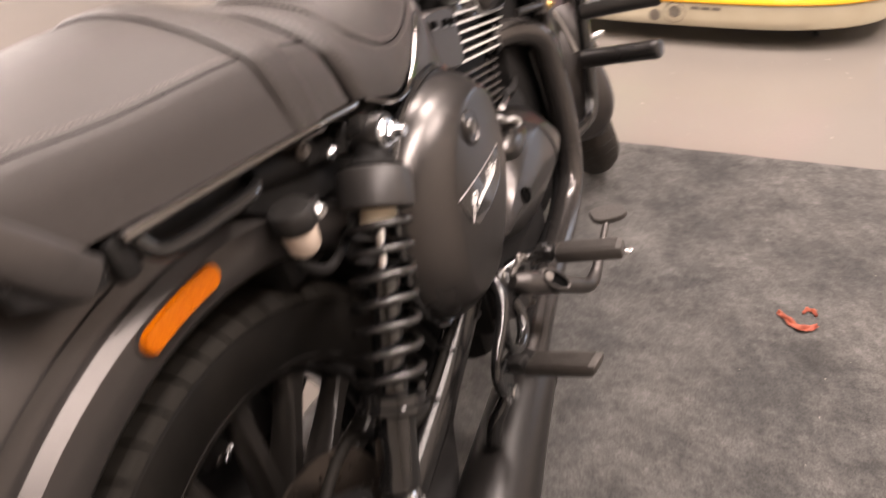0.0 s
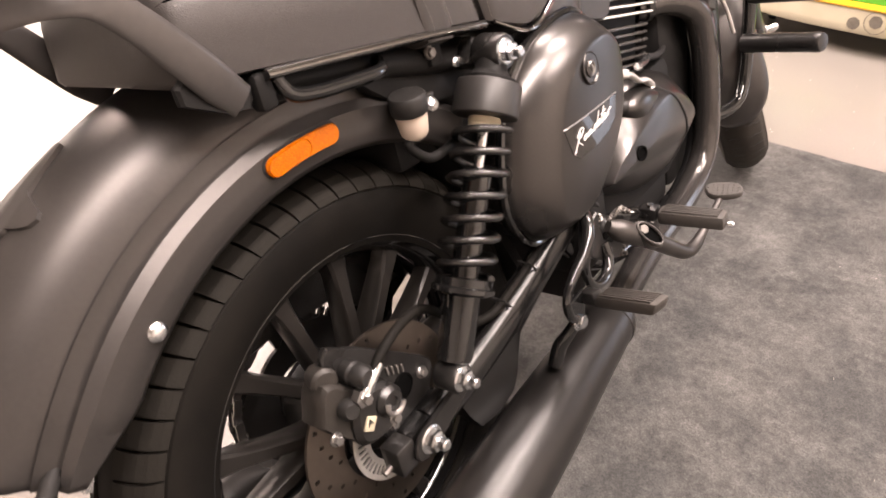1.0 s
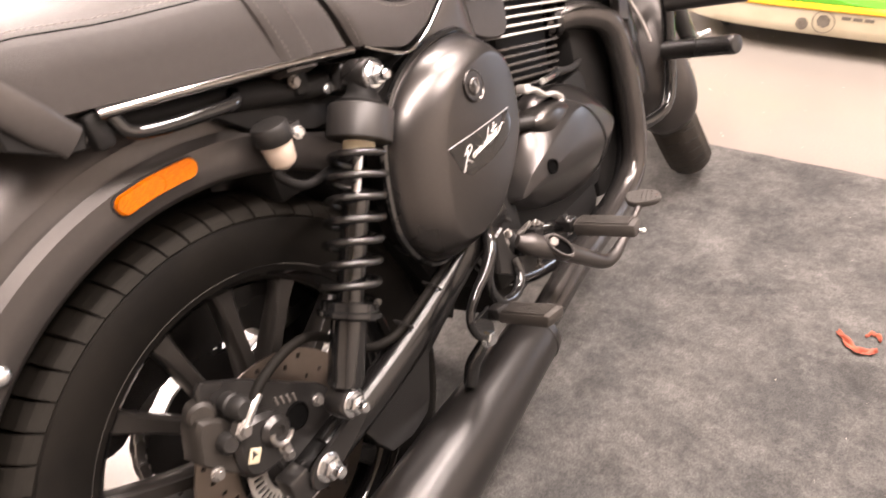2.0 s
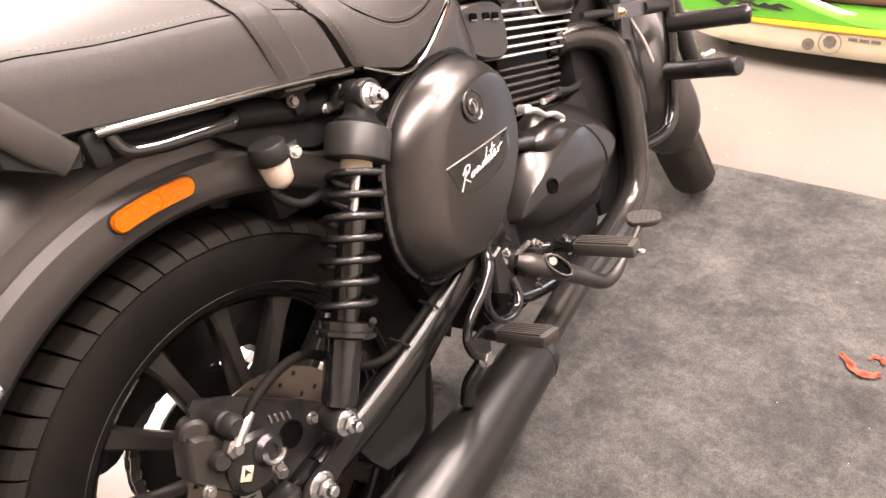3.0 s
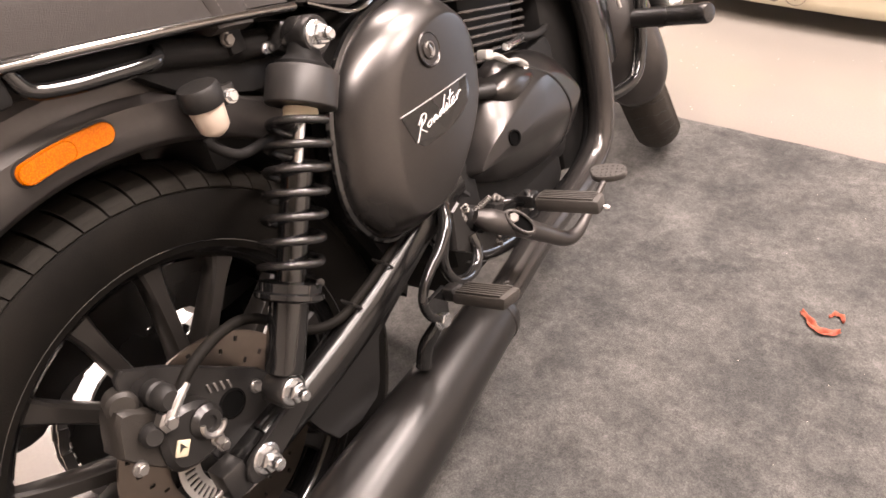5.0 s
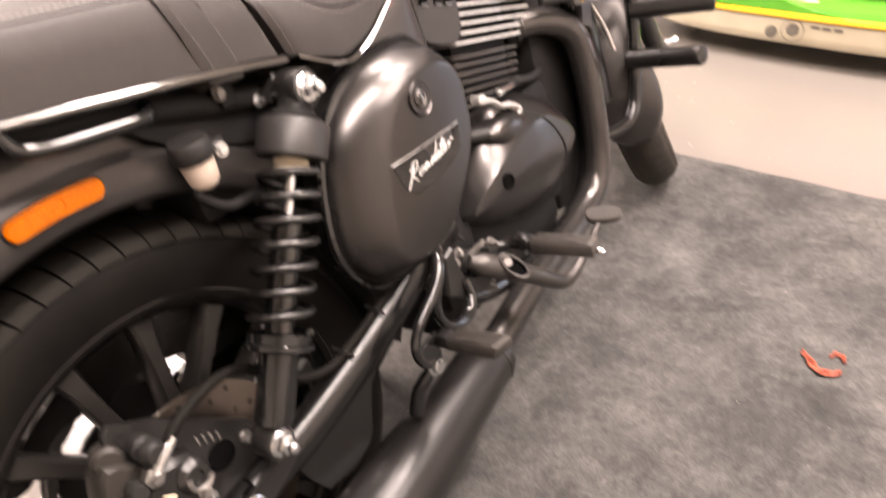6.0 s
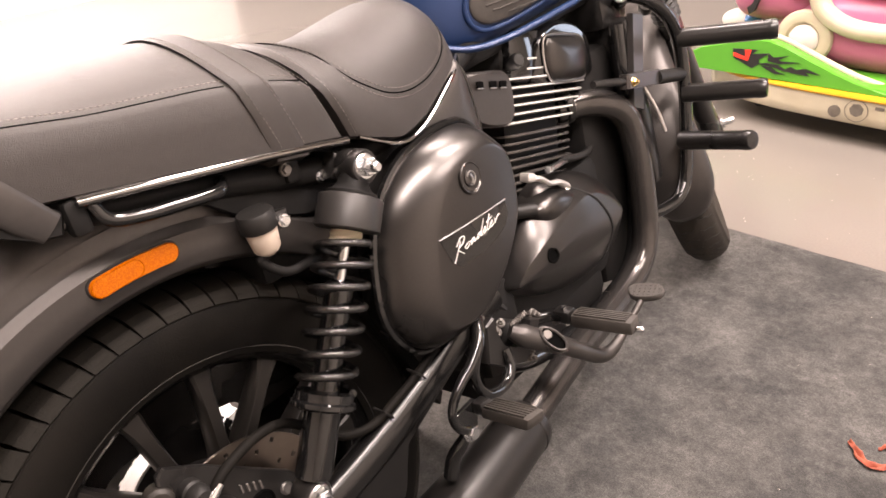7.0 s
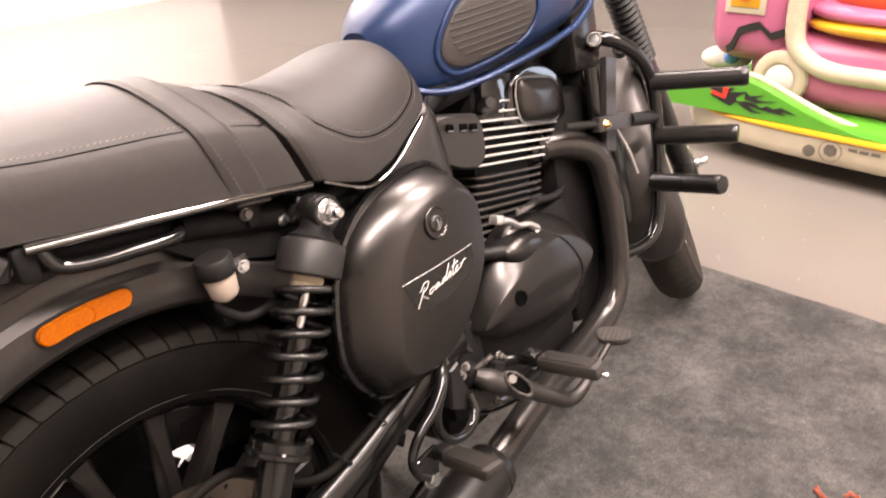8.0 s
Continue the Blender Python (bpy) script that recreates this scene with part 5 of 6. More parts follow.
HUMP = outline([(0.580, 0.498), (0.61, 0.512), (0.65, 0.512), (0.70, 0.490), (0.685, 0.470), (0.645, 0.462), (0.605, 0.464)], 5)
part("cover_hump", dome(HUMP, (0.64, 0.488), [(1.12, 0.095), (1.06, 0.116), (0.96, 0.130), (0.84, 0.138), (0.68, 0.1435), (0.45, 0.1465), (0.15, 0.148)]), M_COVER, engine)
part("water_hose", tube([(0.05, 0.56, 0.52), (0.10, 0.560, 0.508), (0.128, 0.592, 0.500)], 0.0115, 12), M_PEG, engine)
part("wiring", tube([(0.12, 0.405, 0.452), (0.125, 0.43, 0.425), (0.128, 0.45, 0.405), (0.125, 0.47, 0.385)], 0.006, 8), M_PEG, engine)

# footrests and brake pedal
pegs = part("rider_footrest", box((0.241, 0.5595, 0.333), (0.104, 0.030, 0.024), 0.006, pose(0, 0, 0, 0, 0, 4)), M_DUSTY, bike, "ribbed rubber rider footrest")
for k in range(5):
    part("rib", box((0.240, 0.5495 + 0.005 * k, 0.3455), (0.088, 0.0030, 0.003), 0.0008, pose(0, 0, 0, 0, 0, 4)), M_DUSTY, pegs)
part("feeler_bolt", lathe([(0.005, 0), (0.005, 0.007), (0.003, 0.010)], (0.295, 0.562, 0.328), X, 12), M_CHROME, pegs)
part("hinge", box((0.172, 0.556, 0.335), (0.03, 0.024, 0.022), 0.004), M_SATIN, pegs)
part("hinge_pin", tube([(0.175, 0.553, 0.318), (0.175, 0.553, 0.352)], 0.005, 10), M_CHROME, pegs)
part("support_tube", tube([(0.10, 0.47, 0.34), (0.14, 0.54, 0.335), (0.175, 0.556, 0.334)], 0.011, 12), M_GLOSS, pegs)
part("footrest_bracket", slab([(0.394, 0.420), (0.394, 0.397), (0.403, 0.369), (0.426, 0.350), (0.456, 0.350), (0.474, 0.371), (0.497, 0.361), (0.476, 0.334), (0.445, 0.314), (0.403, 0.331), (0.364, 0.360), (0.370, 0.388), (0.376, 0.415)], 0.148, 0.170, 0.003), M_SATIN, pegs, "dark cast u-shaped bracket")
for q, ax, r in (((0.152, 0.426, 0.390), (0.5, -0.3, 0.8), 0.0050), ((0.150, 0.398, 0.384), (0.6, -0.5, 0.6), 0.0050), ((0.160, 0.462, 0.312), X, 0.0065), ((0.160, 0.476, 0.318), (0.6, -0.7, 0), 0.0055), ((0.150, 0.505, 0.362), X, 0.006), ((0.15, 0.56, 0.318), X, 0.006)):
    part("bracket_bolt", hexnut(q, ax, r, r * 1.3, r), M_DULL, pegs, smooth=False)
part("linkage", tube([(0.150, 0.385, 0.43), (0.156, 0.392, 0.40), (0.158, 0.397, 0.386)], 0.0055, 10), M_DULL, pegs)
part("footrest_boss", lathe([(0.020, -0.03), (0.022, 0.0), (0.018, 0.008)], (0.150, 0.445, 0.36), X, 24), M_SATIN, pegs)
pedal = part("brake_pedal", tube([(0.168, 0.424, 0.380), (0.180, 0.436, 0.368), (0.196, 0.460, 0.348), (0.206, 0.485, 0.328), (0.218, 0.523, 0.295), (0.228, 0.553, 0.271), (0.234, 0.578, 0.268), (0.237, 0.61, 0.278), (0.240, 0.645, 0.294), (0.242, 0.675, 0.307)], [0.010, 0.0175, 0.0170, 0.0150, 0.0130, 0.0120, 0.0105, 0.0075, 0.0055, 0.0055], 20, 6), M_FENDER, bike, "black forged rear brake pedal")
PADM = Matrix.Translation((0.243, 0.69, 0.314)) @ pose(0, 0, 0, 12, 0, 12)
part("pad", slab(outline([(-0.030, 0.004), (-0.024, 0.015), (0.0, 0.019), (0.022, 0.016), (0.031, 0.004), (0.029, -0.009), (0.012, -0.017), (-0.018, -0.016)], 4), -0.005, 0.006, 0.0025, lambda x, y, z: PADM @ Vector((y, z, x))), M_DUSTY, pedal, "studded oval pad")
for i in range(7):
    for j in range(4):
        u, v = -0.024 + 0.008 * i, -0.0115 + 0.0078 * j
        if (u / 0.029) ** 2 + (v / 0.017) ** 2 < 0.9:
            part("stud", lathe([(0.0022, 0), (0.0018, 0.0014)], PADM @ Vector((u, v, 0.0055)), PADM.to_3x3() @ Z, 6), M_DUSTY, pedal, smooth=False)
EU, EV = Vector((0.25, 0.70, -0.62)).normalized(), Vector((-0.25, 0.6, 0.6))
EN = Vector((0.72, -0.36, 0.56)).normalized()
EV = EN.cross(EU).normalized()
EU = EV.cross(EN).normalized()
EU, EV = EU * 0.88 - EV * 0.47, EV * 0.88 + EU * 0.47
EC = Vector((0.199, 0.468, 0.342)) + EN * 0.0215
boss = [EC + EU * 0.027 * math.cos(a) + EV * 0.0145 * math.sin(a) - EN * 0.0008 for a in np.linspace(0, 2 * math.pi, 25)[:-1]]
bm, vs = grid([[p - EN * 0.018 for p in boss], [p for p in boss]], True)
bm.faces.new(vs[1])
part("eye_boss", bm, M_FENDER, pedal)
ring = [EC + EU * 0.023 * math.cos(a) + EV * 0.0112 * math.sin(a) for a in np.linspace(0, 2 * math.pi, 25)[:-1]]
bm, vs = grid([[p + EN * 0.004 for p in ring], [p + EN * 0.0004 for p in ring]], True)
bm.faces.new(vs[1])
part("eye", bm, M_HOLE, pedal, "dark oval recess")
part("eye_lip", tube([p + EN * 0.0035 for p in ring], 0.0022, 8, 2, True), M_FENDER, pedal)
part("pivot_bolt", hexnut(EC - EU * 0.011, EN, 0.0078, 0.004, collar=False), M_DULL, pedal, smooth=False)
part("switch_spring", tube([(0.165 + 0.004 * math.cos(i * 1.3), 0.43 + 0.0011 * i, 0.385 + 0.004 * math.sin(i * 1.3)) for i in range(40)], 0.0012, 6, 1), M_DULL, pedal)
part("switch_nut", hexnut((0.150, 0.415, 0.380), (0.3, -0.4, 0.8), 0.006, 0.010), M_DULL, pedal, smooth=False)
passenger = part("passenger_footrest", box((0, 0, 0), (0.106, 0.030, 0.022), 0.006), M_DUSTY, bike, "ribbed rubber passenger footrest")
passenger.data.transform(Matrix(((1, 0, 0.55, 0), (0, 1, 0, 0), (0, 0, 0.85, 0.0015), (0, 0, 0, 1))))
PM = Matrix.Translation((0.268, 0.282, 0.360)) @ pose(0, 0, 0, 0, -15, -14)
passenger.matrix_local = PM
for k in range(6):
    part("rib", box((0.002, -0.0105 + 0.0042 * k, 0.0112), (0.090, 0.0024, 0.003), 0.0007), M_DUSTY, passenger)
part("hinge", box((-0.072, 0.002, 0), (0.028, 0.02, 0.02), 0.004), M_SATIN, passenger)
hanger = part("footrest_hanger", tube([(0.130, 0.384, 0.452), (0.158, 0.370, 0.440), (0.178, 0.350, 0.428), (0.187, 0.334, 0.415), (0.19, 0.310, 0.399), (0.19, 0.284, 0.387), (0.19, 0.262, 0.370), (0.19, 0.254, 0.352), (0.19, 0.260, 0.330), (0.188, 0.278, 0.314)], [0.0095, 0.0095, 0.0095, 0.0092, 0.0082, 0.0072, 0.0066, 0.0064, 0.0066, 0.007], 12), M_GLOSS, bike, "gloss black tubular footrest hanger")
part("hanger_arm", tube([(0.189, 0.322, 0.405), (0.189, 0.313, 0.385), (0.189, 0.314, 0.362), (0.188, 0.328, 0.340), (0.186, 0.354, 0.327), (0.182, 0.381, 0.327), (0.176, 0.400, 0.341), (0.168, 0.404, 0.362)], [0.009, 0.0075, 0.0068, 0.0072, 0.008, 0.0085, 0.0085, 0.009], 12), M_GLOSS, hanger)
part("hanger_web", slab([(0.256, 0.350), (0.298, 0.352), (0.310, 0.342), (0.300, 0.325), (0.293, 0.303), (0.275, 0.305), (0.262, 0.325)], 0.183, 0.190, 0.003), M_GLOSS, hanger)
part("hanger_bolt", hexnut((0.188, 0.281, 0.309), X, 0.0105, 0.009), M_CHROME, hanger, smooth=False)
part("stay", tube([(0.182, 0.276, 0.304), (0.174, 0.266, 0.290), (0.164, 0.258, 0.272), (0.158, 0.250, 0.245)], [0.0085, 0.010, 0.011, 0.011], 12), M_GLOSS, hanger)

# radiator, fork, front wheel turned to the left, crash guard
radiator = part("radiator", box((0.0, 1.0, 0.55), (0.25, 0.035, 0.34), 0.008, pose(0, 0, 0, 8)), M_SATIN, bike, "black radiator with grey side strip")
part("side_strip", slab([(0.975, 0.725), (1.012, 0.716), (0.970, 0.545), (0.936, 0.56)], 0.122, 0.135, 0.002), M_STRAP, radiator, "grey side strip")
part("pale_line", tube([(0.128, 0.992, 0.585), (0.146, 1.0, 0.535), (0.158, 1.0, 0.492)], 0.004, 8), M_STEEL, radiator)
part("radiator_tank", tube([(0.105, 0.965, 0.71), (0.108, 0.96, 0.62), (0.108, 0.965, 0.40)], 0.016, 12), M_GLOSS, radiator)

STEER = 30.0
RAKE = Vector((0, -math.sin(radians(28)), math.cos(radians(28))))
FW = Matrix.Translation((-0.038, 1.417, 0.326)) @ Matrix.Rotation(radians(STEER), 4, RAKE)
fax = (FW.to_3x3() @ X)
ftyre = tyre("front_tyre", 0.80, 0.0, FW.translation, fax, "dusty black front tyre with zigzag grooves")
ftyre.data.materials[0] = M_FTYRE
for k in range(52):
    a = radians(360 * k / 52)
    for sgn in (-1, 1):
        bm = bmesh.new()
        pts = []
        for j in range(5):
            s = j / 4
            x = sgn * (0.006 + 0.034 * s)
            r = float(np.interp(abs(x) / 0.8, [0, 0.014, 0.030, 0.0455, 0.055], [0.3165, 0.3155, 0.310, 0.304, 0.2965])) - 0.0014
            da = a + sgn * 0.012 + 0.035 * (s + 0.35 * (j % 2))
            pts.append(FW @ Vector((x, r * math.cos(da), r * math.sin(da))))
        part("groove", tube(pts, 0.0022, 5, 1, bm=bm), M_BLACKDECAL, ftyre, smooth=False)
frimp = [(r, x * 0.8) for r, x in rimp]
front_rim = part("front_rim", lathe(frimp, FW.translation, fax, 72, closed=True), M_GLOSS, bike, "gloss black front wheel rim")
for k in range(7):
    for side in (-1, 1):
        bm = spoke(360 / 7 * k, 12.9, side)
        bmesh.ops.transform(bm, matrix=FW @ Matrix.Translation((0, 0, -0.32)), verts=bm.verts)
        part("spoke", bm, M_SATIN, front_rim)


def front_fender():
    rows = []
    for a in np.linspace(15, 196, 80):
        u = max(0.0, (a - 174) / 22)
        rows.append([FW @ Vector((x * (1 - 0.45 * u ** 3), (r - 0.016 * u ** 3) * math.cos(radians(a)), (r - 0.016 * u ** 3) * math.sin(radians(a)))) for x, r in ((0.074, 0.318), (0.078, 0.332), (0.074, 0.345), (0.058, 0.357), (0.03, 0.365), (0, 0.367), (-0.03, 0.365), (-0.058, 0.357), (-0.074, 0.345), (-0.078, 0.332), (-0.074, 0.318))])
    return grid(rows)[0]


ff = part("front_fender", front_fender(), M_FENDER, bike, "satin dark front fender")
fm = ff.modifiers.new("sheet", "SOLIDIFY")
fm.thickness = 0.003


def fork_leg(sx):
    lo = FW @ Vector((sx * 0.098, -0.03, 0.0))
    leg = part("fork_leg", tube([lo, lo + RAKE * 0.36], 0.026, 18, 2), M_SATIN, bike, "black telescopic fork leg")
    part("stanchion", tube([lo + RAKE * 0.36, lo + RAKE * 0.75], 0.0195, 16, 2), M_CHROME, leg)
    part("gaiter", lathe([(0.025 + 0.006 * (i % 2), 0.35 + i * 0.007) for i in range(34)], lo, RAKE, 24), M_PEG, leg, "ribbed rubber gaiter")
    return leg


leg = fork_leg(1)
fork_leg(-1)
bm = box((0, 0, 0), (0.045, 0.06, 0.07), 0.008)
bmesh.ops.transform(bm, matrix=FW @ Matrix.Translation((0.105, -0.01, 0)), verts=bm.verts)
part("axle_clamp", bm, M_SATIN, leg)
part("axle_end", lathe([(0.013, 0), (0.013, 0.008), (0.009, 0.010), (0.009, 0.028), (0.006, 0.033)], FW @ Vector((0.126, 0, 0)), fax, 16), M_CHROME, leg, "bright bolt end")
bm = box((0, 0, 0), (0.035, 0.05, 0.10), 0.01)
bmesh.ops.transform(bm, matrix=FW @ Matrix.Translation((0.10, -0.045, 0.07)), verts=bm.verts)
part("fender_bracket", bm, M_SATIN, leg)
for q in ((0.12, -0.03, 0.05), (0.12, -0.03, -0.03)):
    part("clamp_bolt", hexnut(FW @ Vector(q), fax, 0.007, 0.006), M_STEEL, leg, smooth=False)
# added dark block that closes the gap between tank and radiator
part("head_filler", box((0, 0.99, 0.77), (0.19, 0.10, 0.14), 0.02), M_SATIN, frame_part)
part("headstock", tube([(0, 1.08, 0.80), (0, 1.04, 1.02)], 0.03, 16), M_SATIN, frame_part)

guard = part("crash_guard", tube([(0.05, 1.0, 0.76), (0.10, 1.01, 0.755), (0.135, 1.04, 0.735), (0.15, 1.085, 0.69), (0.152, 1.112, 0.63), (0.152, 1.116, 0.54), (0.15, 1.105, 0.45), (0.15, 1.085, 0.375), (0.147, 1.055, 0.338), (0.135, 1.01, 0.328), (0.115, 0.965, 0.330), (0.09, 0.94, 0.335)], 0.0135, 16, 8), M_GLOSS, bike, "gloss black tubular crash guard with rubber rests")
part("guard_tube", tube(mirrored([(0.05, 1.0, 0.76), (0.10, 1.01, 0.755), (0.135, 1.04, 0.735), (0.15, 1.085, 0.69), (0.152, 1.112, 0.63), (0.152, 1.116, 0.54), (0.15, 1.105, 0.45), (0.15, 1.085, 0.375), (0.147, 1.055, 0.338), (0.135, 1.01, 0.328), (0.115, 0.965, 0.330), (0.09, 0.94, 0.335)]), 0.0135, 16, 8), M_GLOSS, guard)
for base, tip in (((0.152, 1.108, 0.646), (0.315, 1.163, 0.633)), ((0.15, 1.112, 0.535), (0.297, 1.142, 0.528)), ((0.15, 1.085, 0.445), (0.300, 1.045, 0.457))):
    b, t = Vector(base), Vector(tip)
    d = (t - b).normalized()
    rest = part("guard_rest", tube([b, t], 0.0185, 18), M_SATIN, guard, "black rubber rest")
    part("rest_cap", lathe([(0.0188, 0), (0.0192, 0.004), (0.0188, 0.013), (0.0165, 0.018), (0.0, 0.020)], t - d * 0.012, d, 24), M_SATIN, rest)
part("guard_stay", tube([(0.15, 1.11, 0.575), (0.146, 1.06, 0.585), (0.142, 1.02, 0.593)], 0.0135, 14), M_PEG, guard)
part("stay_end", tube([(0.138, 0.91, 0.617), (0.13, 0.87, 0.626), (0.12, 0.83, 0.634)], 0.007, 10), M_SATIN, guard)
part("clamp", slab([(0.906, 0.630), (1.030, 0.607), (1.024, 0.580), (0.902, 0.604)], 0.128, 0.148, 0.004), M_STRAP, guard, "grey steel clamp")
part("clamp_bolt", hexnut((0.148, 0.922, 0.612), X, 0.0068, 0.006, 0.004), M_BRASS, guard, "brass bolt", smooth=False)

# round clamps at the top of the guard
for c, r in (((0.120, 0.965, 0.759), 0.013), ((0.124, 1.055, 0.729), 0.015)):
    knob = part("clamp_knob", lathe([(r, -0.03), (r, 0.0), (r * 0.8, 0.004), (0.0, 0.005)], c, (0.5, -0.75, 0.45), 20), M_SATIN, guard)
    part("lip", lathe([(r * 0.98, 0.001), (r * 1.08, 0.003), (r * 0.9, 0.005), (r * 0.8, 0.004)], c, (0.5, -0.75, 0.45), 20, closed=True), M_STEEL, knob)

# side stand on the far side
part("side_stand", tube([(-0.10, 0.50, 0.24), (-0.16, 0.49, 0.13), (-0.205, 0.48, 0.045)], 0.010, 12), M_GLOSS, bike, "black steel side stand")

# ---- children's ride in the hall ----
ride = new("childrens_ride")
ride.matrix_world = pose(0.22, 2.85, 0.0, 0, 0, -9)
tagged(ride, "colourful fibreglass children's ride with green deck and pink body", "ride")


def super_ring(a, b, z, p=3.2, n=72, cx=0.0, cy=0.0):
    out = []
    for k in range(n):
        t = 2 * math.pi * k / n
        c, s = math.cos(t), math.sin(t)
        out.append((cx + a * math.copysign(abs(c) ** (2 / p), c), cy + b * math.copysign(abs(s) ** (2 / p), s), z))
    return out


def ringed(levels, p=3.2):
    bm, vs = grid([super_ring(a, b, z, p) for a, b, z in levels], True)
    bm.faces.new(vs[0])
    bm.faces.new(vs[-1])
    return bm


part("skirt", ringed([(0.66, 0.43, 0.072), (0.69, 0.455, 0.075), (0.70, 0.465, 0.084), (0.705, 0.47, 0.11), (0.705, 0.47, 0.163), (0.69, 0.455, 0.17)]), M_KCREAM, ride, "cream fibreglass skirt")
part("trim", ringed([(0.69, 0.455, 0.164), (0.710, 0.475, 0.165), (0.713, 0.478, 0.171), (0.710, 0.475, 0.178), (0.69, 0.455, 0.182)]), M_KYELLOW, ride, "yellow stripe")
part("deck", ringed([(0.69, 0.455, 0.182), (0.68, 0.445, 0.202), (0.62, 0.40, 0.212), (0.5, 0.3, 0.216)]), M_KGREEN, ride, "glossy green deck")
WING = [(-0.72, 0.18), (-0.70, 0.22), (-0.62, 0.262), (-0.48, 0.300), (-0.40, 0.315), (-0.35, 0.317), (-0.30, 0.304), (-0.25, 0.286), (-0.154, 0.250), (-0.10, 0.231), (-0.03, 0.210), (0.06, 0.192), (0.14, 0.184)]
part("bow", slab(WING, -0.455, -0.36, 0.012, lambda x, y, z: (y, x, z)), M_KGREEN, ride, "raised green bow panel")
part("bow_edge", tube([(y, -0.40, z + 0.004) for y, z in WING[3:]], 0.012, 10, 5), M_KCREAM, ride, "cream edging")
FL = -0.4565
for pts in ([(-0.483, 0.275), (-0.385, 0.282), (-0.408, 0.263), (-0.341, 0.275), (-0.380, 0.246), (-0.373, 0.234), (-0.401, 0.212), (-0.476, 0.241)],
            [(-0.345, 0.275), (-0.327, 0.262), (-0.275, 0.273), (-0.306, 0.257), (-0.294, 0.252), (-0.229, 0.256), (-0.299, 0.241), (-0.345, 0.247)],
            [(-0.385, 0.232), (-0.348, 0.239), (-0.308, 0.238), (-0.279, 0.226), (-0.259, 0.237), (-0.237, 0.230), (-0.207, 0.239), (-0.154, 0.224), (-0.208, 0.225), (-0.189, 0.214), (-0.245, 0.216), (-0.290, 0.220), (-0.33, 0.228)],
            [(-0.367, 0.226), (-0.332, 0.227), (-0.305, 0.212), (-0.276, 0.208), (-0.313, 0.204), (-0.345, 0.215)]):
    part("flame", slab(pts, FL - 0.001, FL + 0.004, 0, lambda x, y, z: (y, x, z)), M_BLACKDECAL, ride, smooth=False)
for pts in ([(-0.478, 0.262), (-0.426, 0.250), (-0.420, 0.237), (-0.477, 0.248)], [(-0.434, 0.277), (-0.409, 0.279), (-0.418, 0.239), (-0.429, 0.248)]):
    part("flame_head", slab(pts, FL - 0.003, FL + 0.002, 0, lambda x, y, z: (y, x, z)), M_REDDECAL, ride, smooth=False)
part("skirt_bolt", lathe([(0.021, 0), (0.021, 0.003), (0.010, 0.004), (0.010, 0.002), (0, 0.002)], (-0.081, -0.470, 0.114), (0, -1, 0), 20), M_STAMP, ride)
part("skirt_stamp", lathe([(0.038, 0), (0.038, 0.0018), (0.036, 0.0018), (0.036, 0.0)], (-0.011, -0.470, 0.127), (0, -1, 0), 28, closed=True), M_STAMP, ride)
part("stamp_core", lathe([(0.023, 0), (0.023, 0.0018), (0.012, 0.0022), (0.008, 0.001), (0, 0.001)], (-0.011, -0.470, 0.130), (0, -1, 0), 7), M_STAMP, ride)
for k in range(3):
    part("skirt_lettering", box((0.060 + 0.036 * k, -0.4708, 0.147), (0.028, 0.002, 0.010), 0), M_STAMP, ride, smooth=False)


def blob(c, size, p=2.6, n=20):
    levels = []
    for i in range(n + 1):
        t = -math.pi / 2 + math.pi * i / n
        s = max(0.02, math.cos(t)) ** (2 / p)
        levels.append((size[0] * s, size[1] * s, c[2] + size[2] * math.copysign(abs(math.sin(t)) ** (2 / p), math.sin(t))))
    bm, vs = grid([super_ring(a, b, z, p, 40, c[0], c[1]) for a, b, z in levels], True)
    bm.faces.new(vs[0])
    bm.faces.new(vs[-1])
    return bm


part("body", blob((0.06, -0.12, 0.34), (0.52, 0.24, 0.15), 3.2), M_KPINK, ride, "pink fibreglass body")
part("nose", blob((-0.42, -0.12, 0.515), (0.19, 0.22, 0.18), 4.0), M_KPINK, ride, "pink nose")
part("patch_border", box((-0.447, -0.340, 0.592), (0.155, 0.012, 0.135), 0.005), M_KCREAM, ride, "cream border")
part("nose_patch", box((-0.447, -0.345, 0.597), (0.11, 0.010, 0.10), 0.004), M_KYELLOW, ride, "yellow patch with round mark")
part("patch_mark", tube([(-0.447 + 0.028 * math.cos(a), -0.351, 0.600 + 0.026 * math.sin(a)) for a in np.linspace(0.4, 5.9, 14)], 0.004, 6, 2), M_KRED, ride)
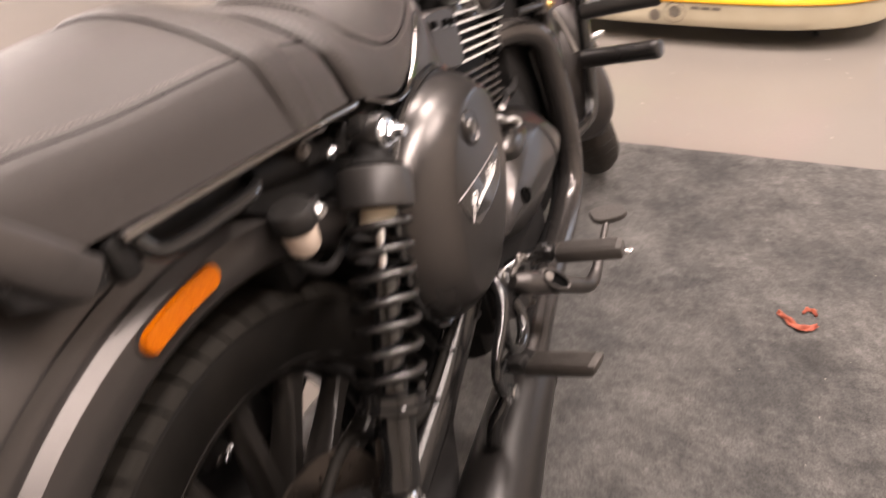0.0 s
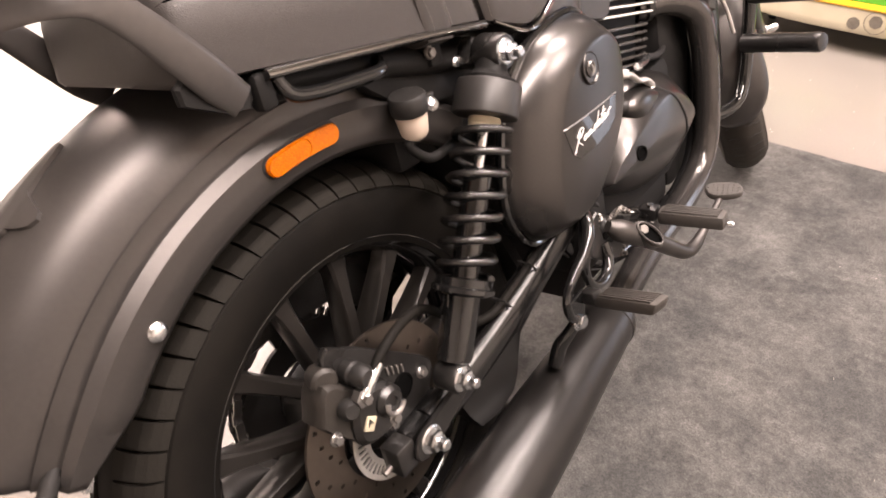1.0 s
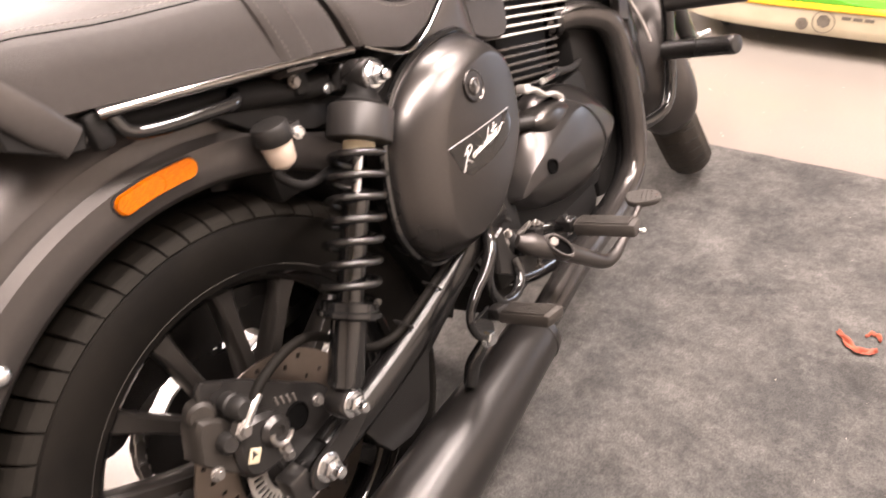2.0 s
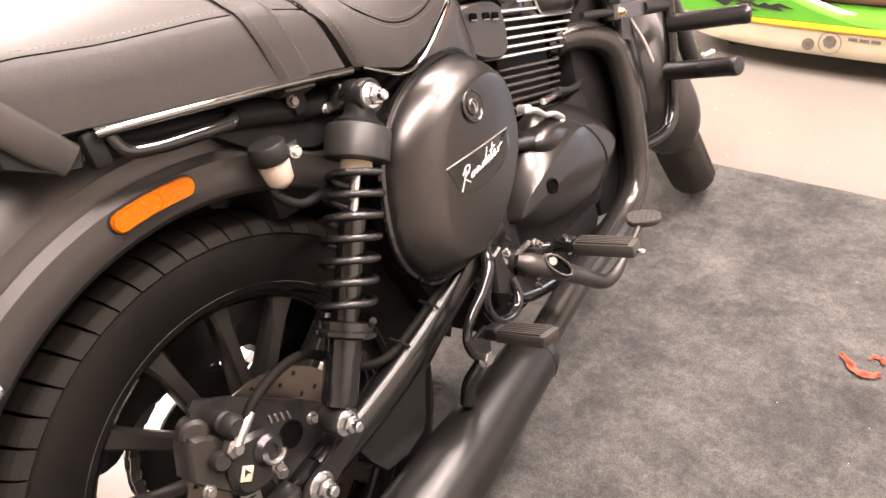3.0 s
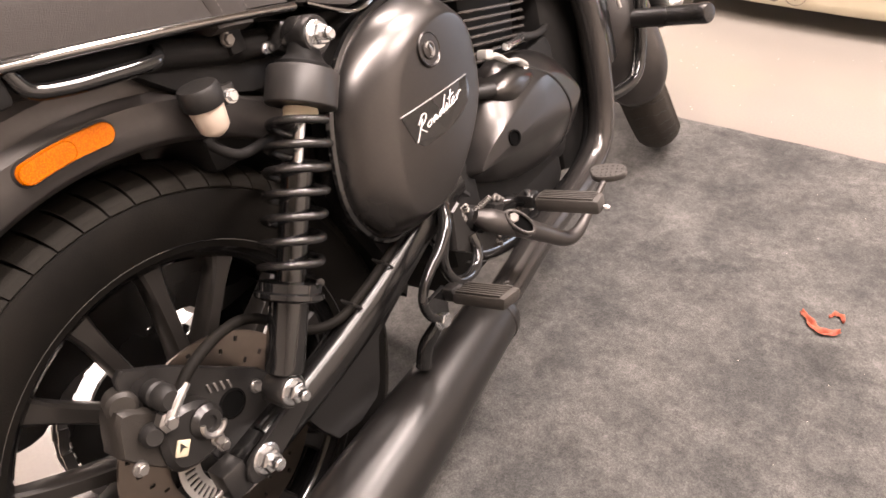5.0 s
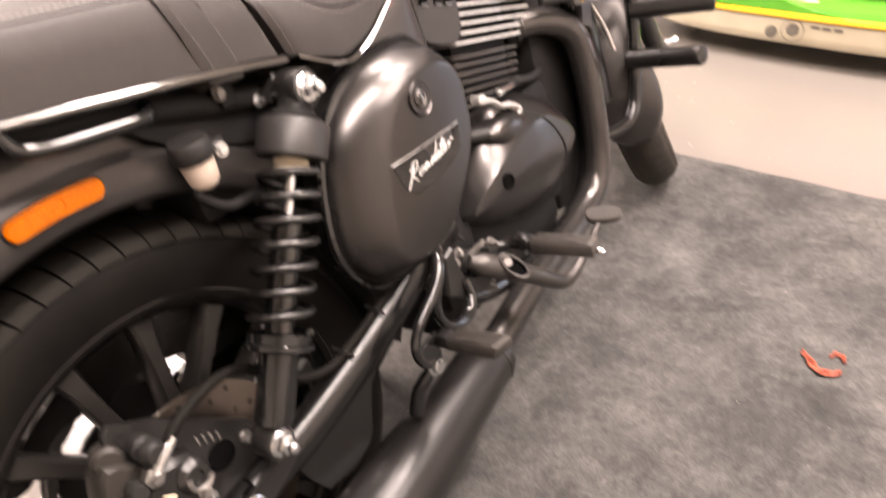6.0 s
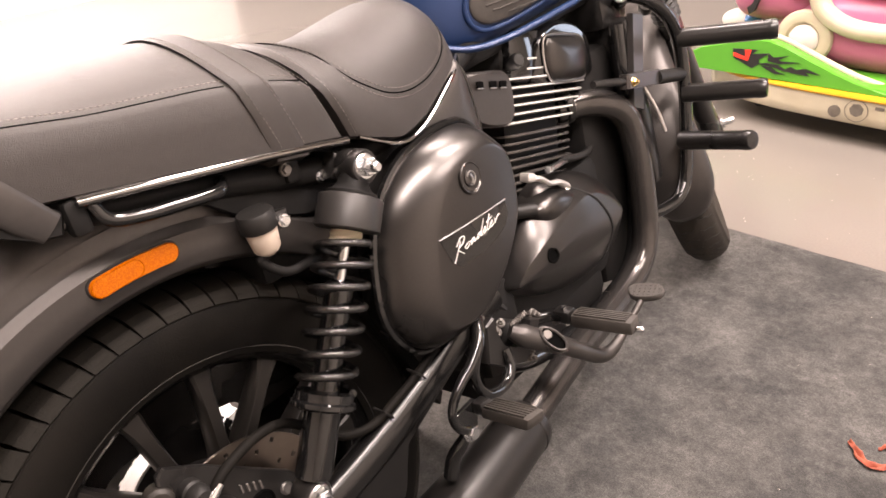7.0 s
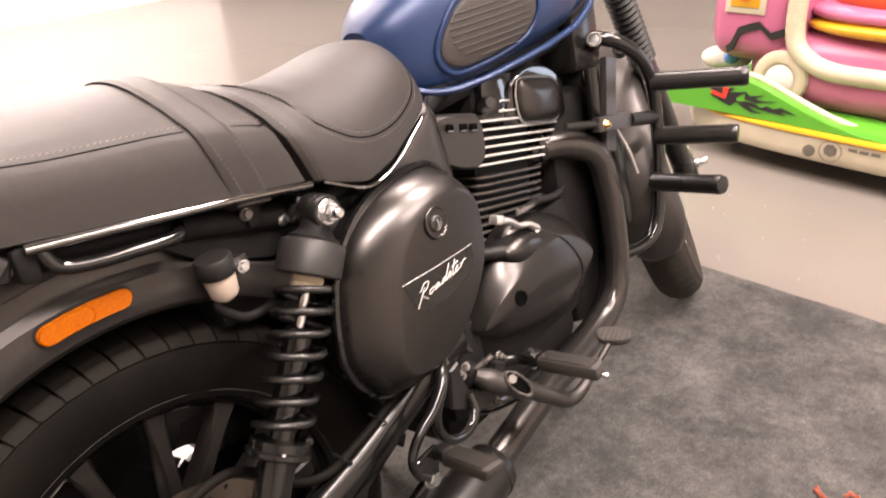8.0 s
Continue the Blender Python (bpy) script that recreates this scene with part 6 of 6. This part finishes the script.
CRACK = [(-0.500, 0.388), (-0.482, 0.402), (-0.458, 0.462), (-0.420, 0.478), (-0.383, 0.489), (-0.336, 0.454), (-0.278, 0.478)]
part("crack_stripe", slab([(y - 0.004, z + 0.013) for y, z in CRACK] + [(y + 0.006, z - 0.013) for y, z in CRACK[::-1]], -0.346, -0.33, 0, lambda x, y, z: (y, x, z)), M_BLACKDECAL, ride, smooth=False)
disc = part("wheel_disc", lathe([(0.085, 0), (0.100, 0.012), (0.102, 0.022), (0.096, 0.034), (0.080, 0.040), (0.062, 0.038), (0.056, 0.032), (0.053, 0.030)], (-0.272, -0.335, 0.314), (0, -1, 0), 48), M_KCREAM, ride, "cream round wheel disc")
part("hub_cap", lathe([(0.055, 0.028), (0.053, 0.038), (0.042, 0.046), (0.022, 0.051), (0.0, 0.053)], (-0.268, -0.335, 0.311), (0, -1, 0), 40), M_FLECK, disc, "white domed hub cap")
part("front_lamp", blob((-0.60, -0.14, 0.305), (0.10, 0.08, 0.045), 2.2), M_FLECK, ride, "white moulded lamp housing")
part("lamp_lens", blob((-0.548, -0.20, 0.325), (0.030, 0.03, 0.026), 2.2), M_KBLUE, ride, "blue lamp lens")
part("side_tube", tube([(-0.255, -0.34, 0.70), (-0.255, -0.345, 0.55), (-0.24, -0.35, 0.45), (-0.19, -0.355, 0.395), (-0.09, -0.355, 0.362), (0.1, -0.35, 0.36), (0.4, -0.34, 0.36)], 0.033, 14), M_KCREAM, ride, "cream curved tube")
part("seat_red", blob((0.12, -0.16, 0.60), (0.32, 0.17, 0.075), 2.4), M_KRED, ride, "glossy red seat shell")
part("seat_orange", blob((0.10, -0.18, 0.50), (0.36, 0.19, 0.035), 2.6), M_KYELLOW, ride, "orange seat edge")
part("seat_pink", blob((0.10, -0.17, 0.545), (0.36, 0.19, 0.04), 2.6), M_KPINK, ride)
for x, y in ((-0.45, -0.25), (0.45, -0.25), (-0.45, 0.25), (0.45, 0.25)):
    part("caster", lathe([(0.03, -0.012), (0.036, -0.008), (0.036, 0.008), (0.03, 0.012)], (x, y, 0.036), (1, 0, 0), 20), M_PEG, ride)
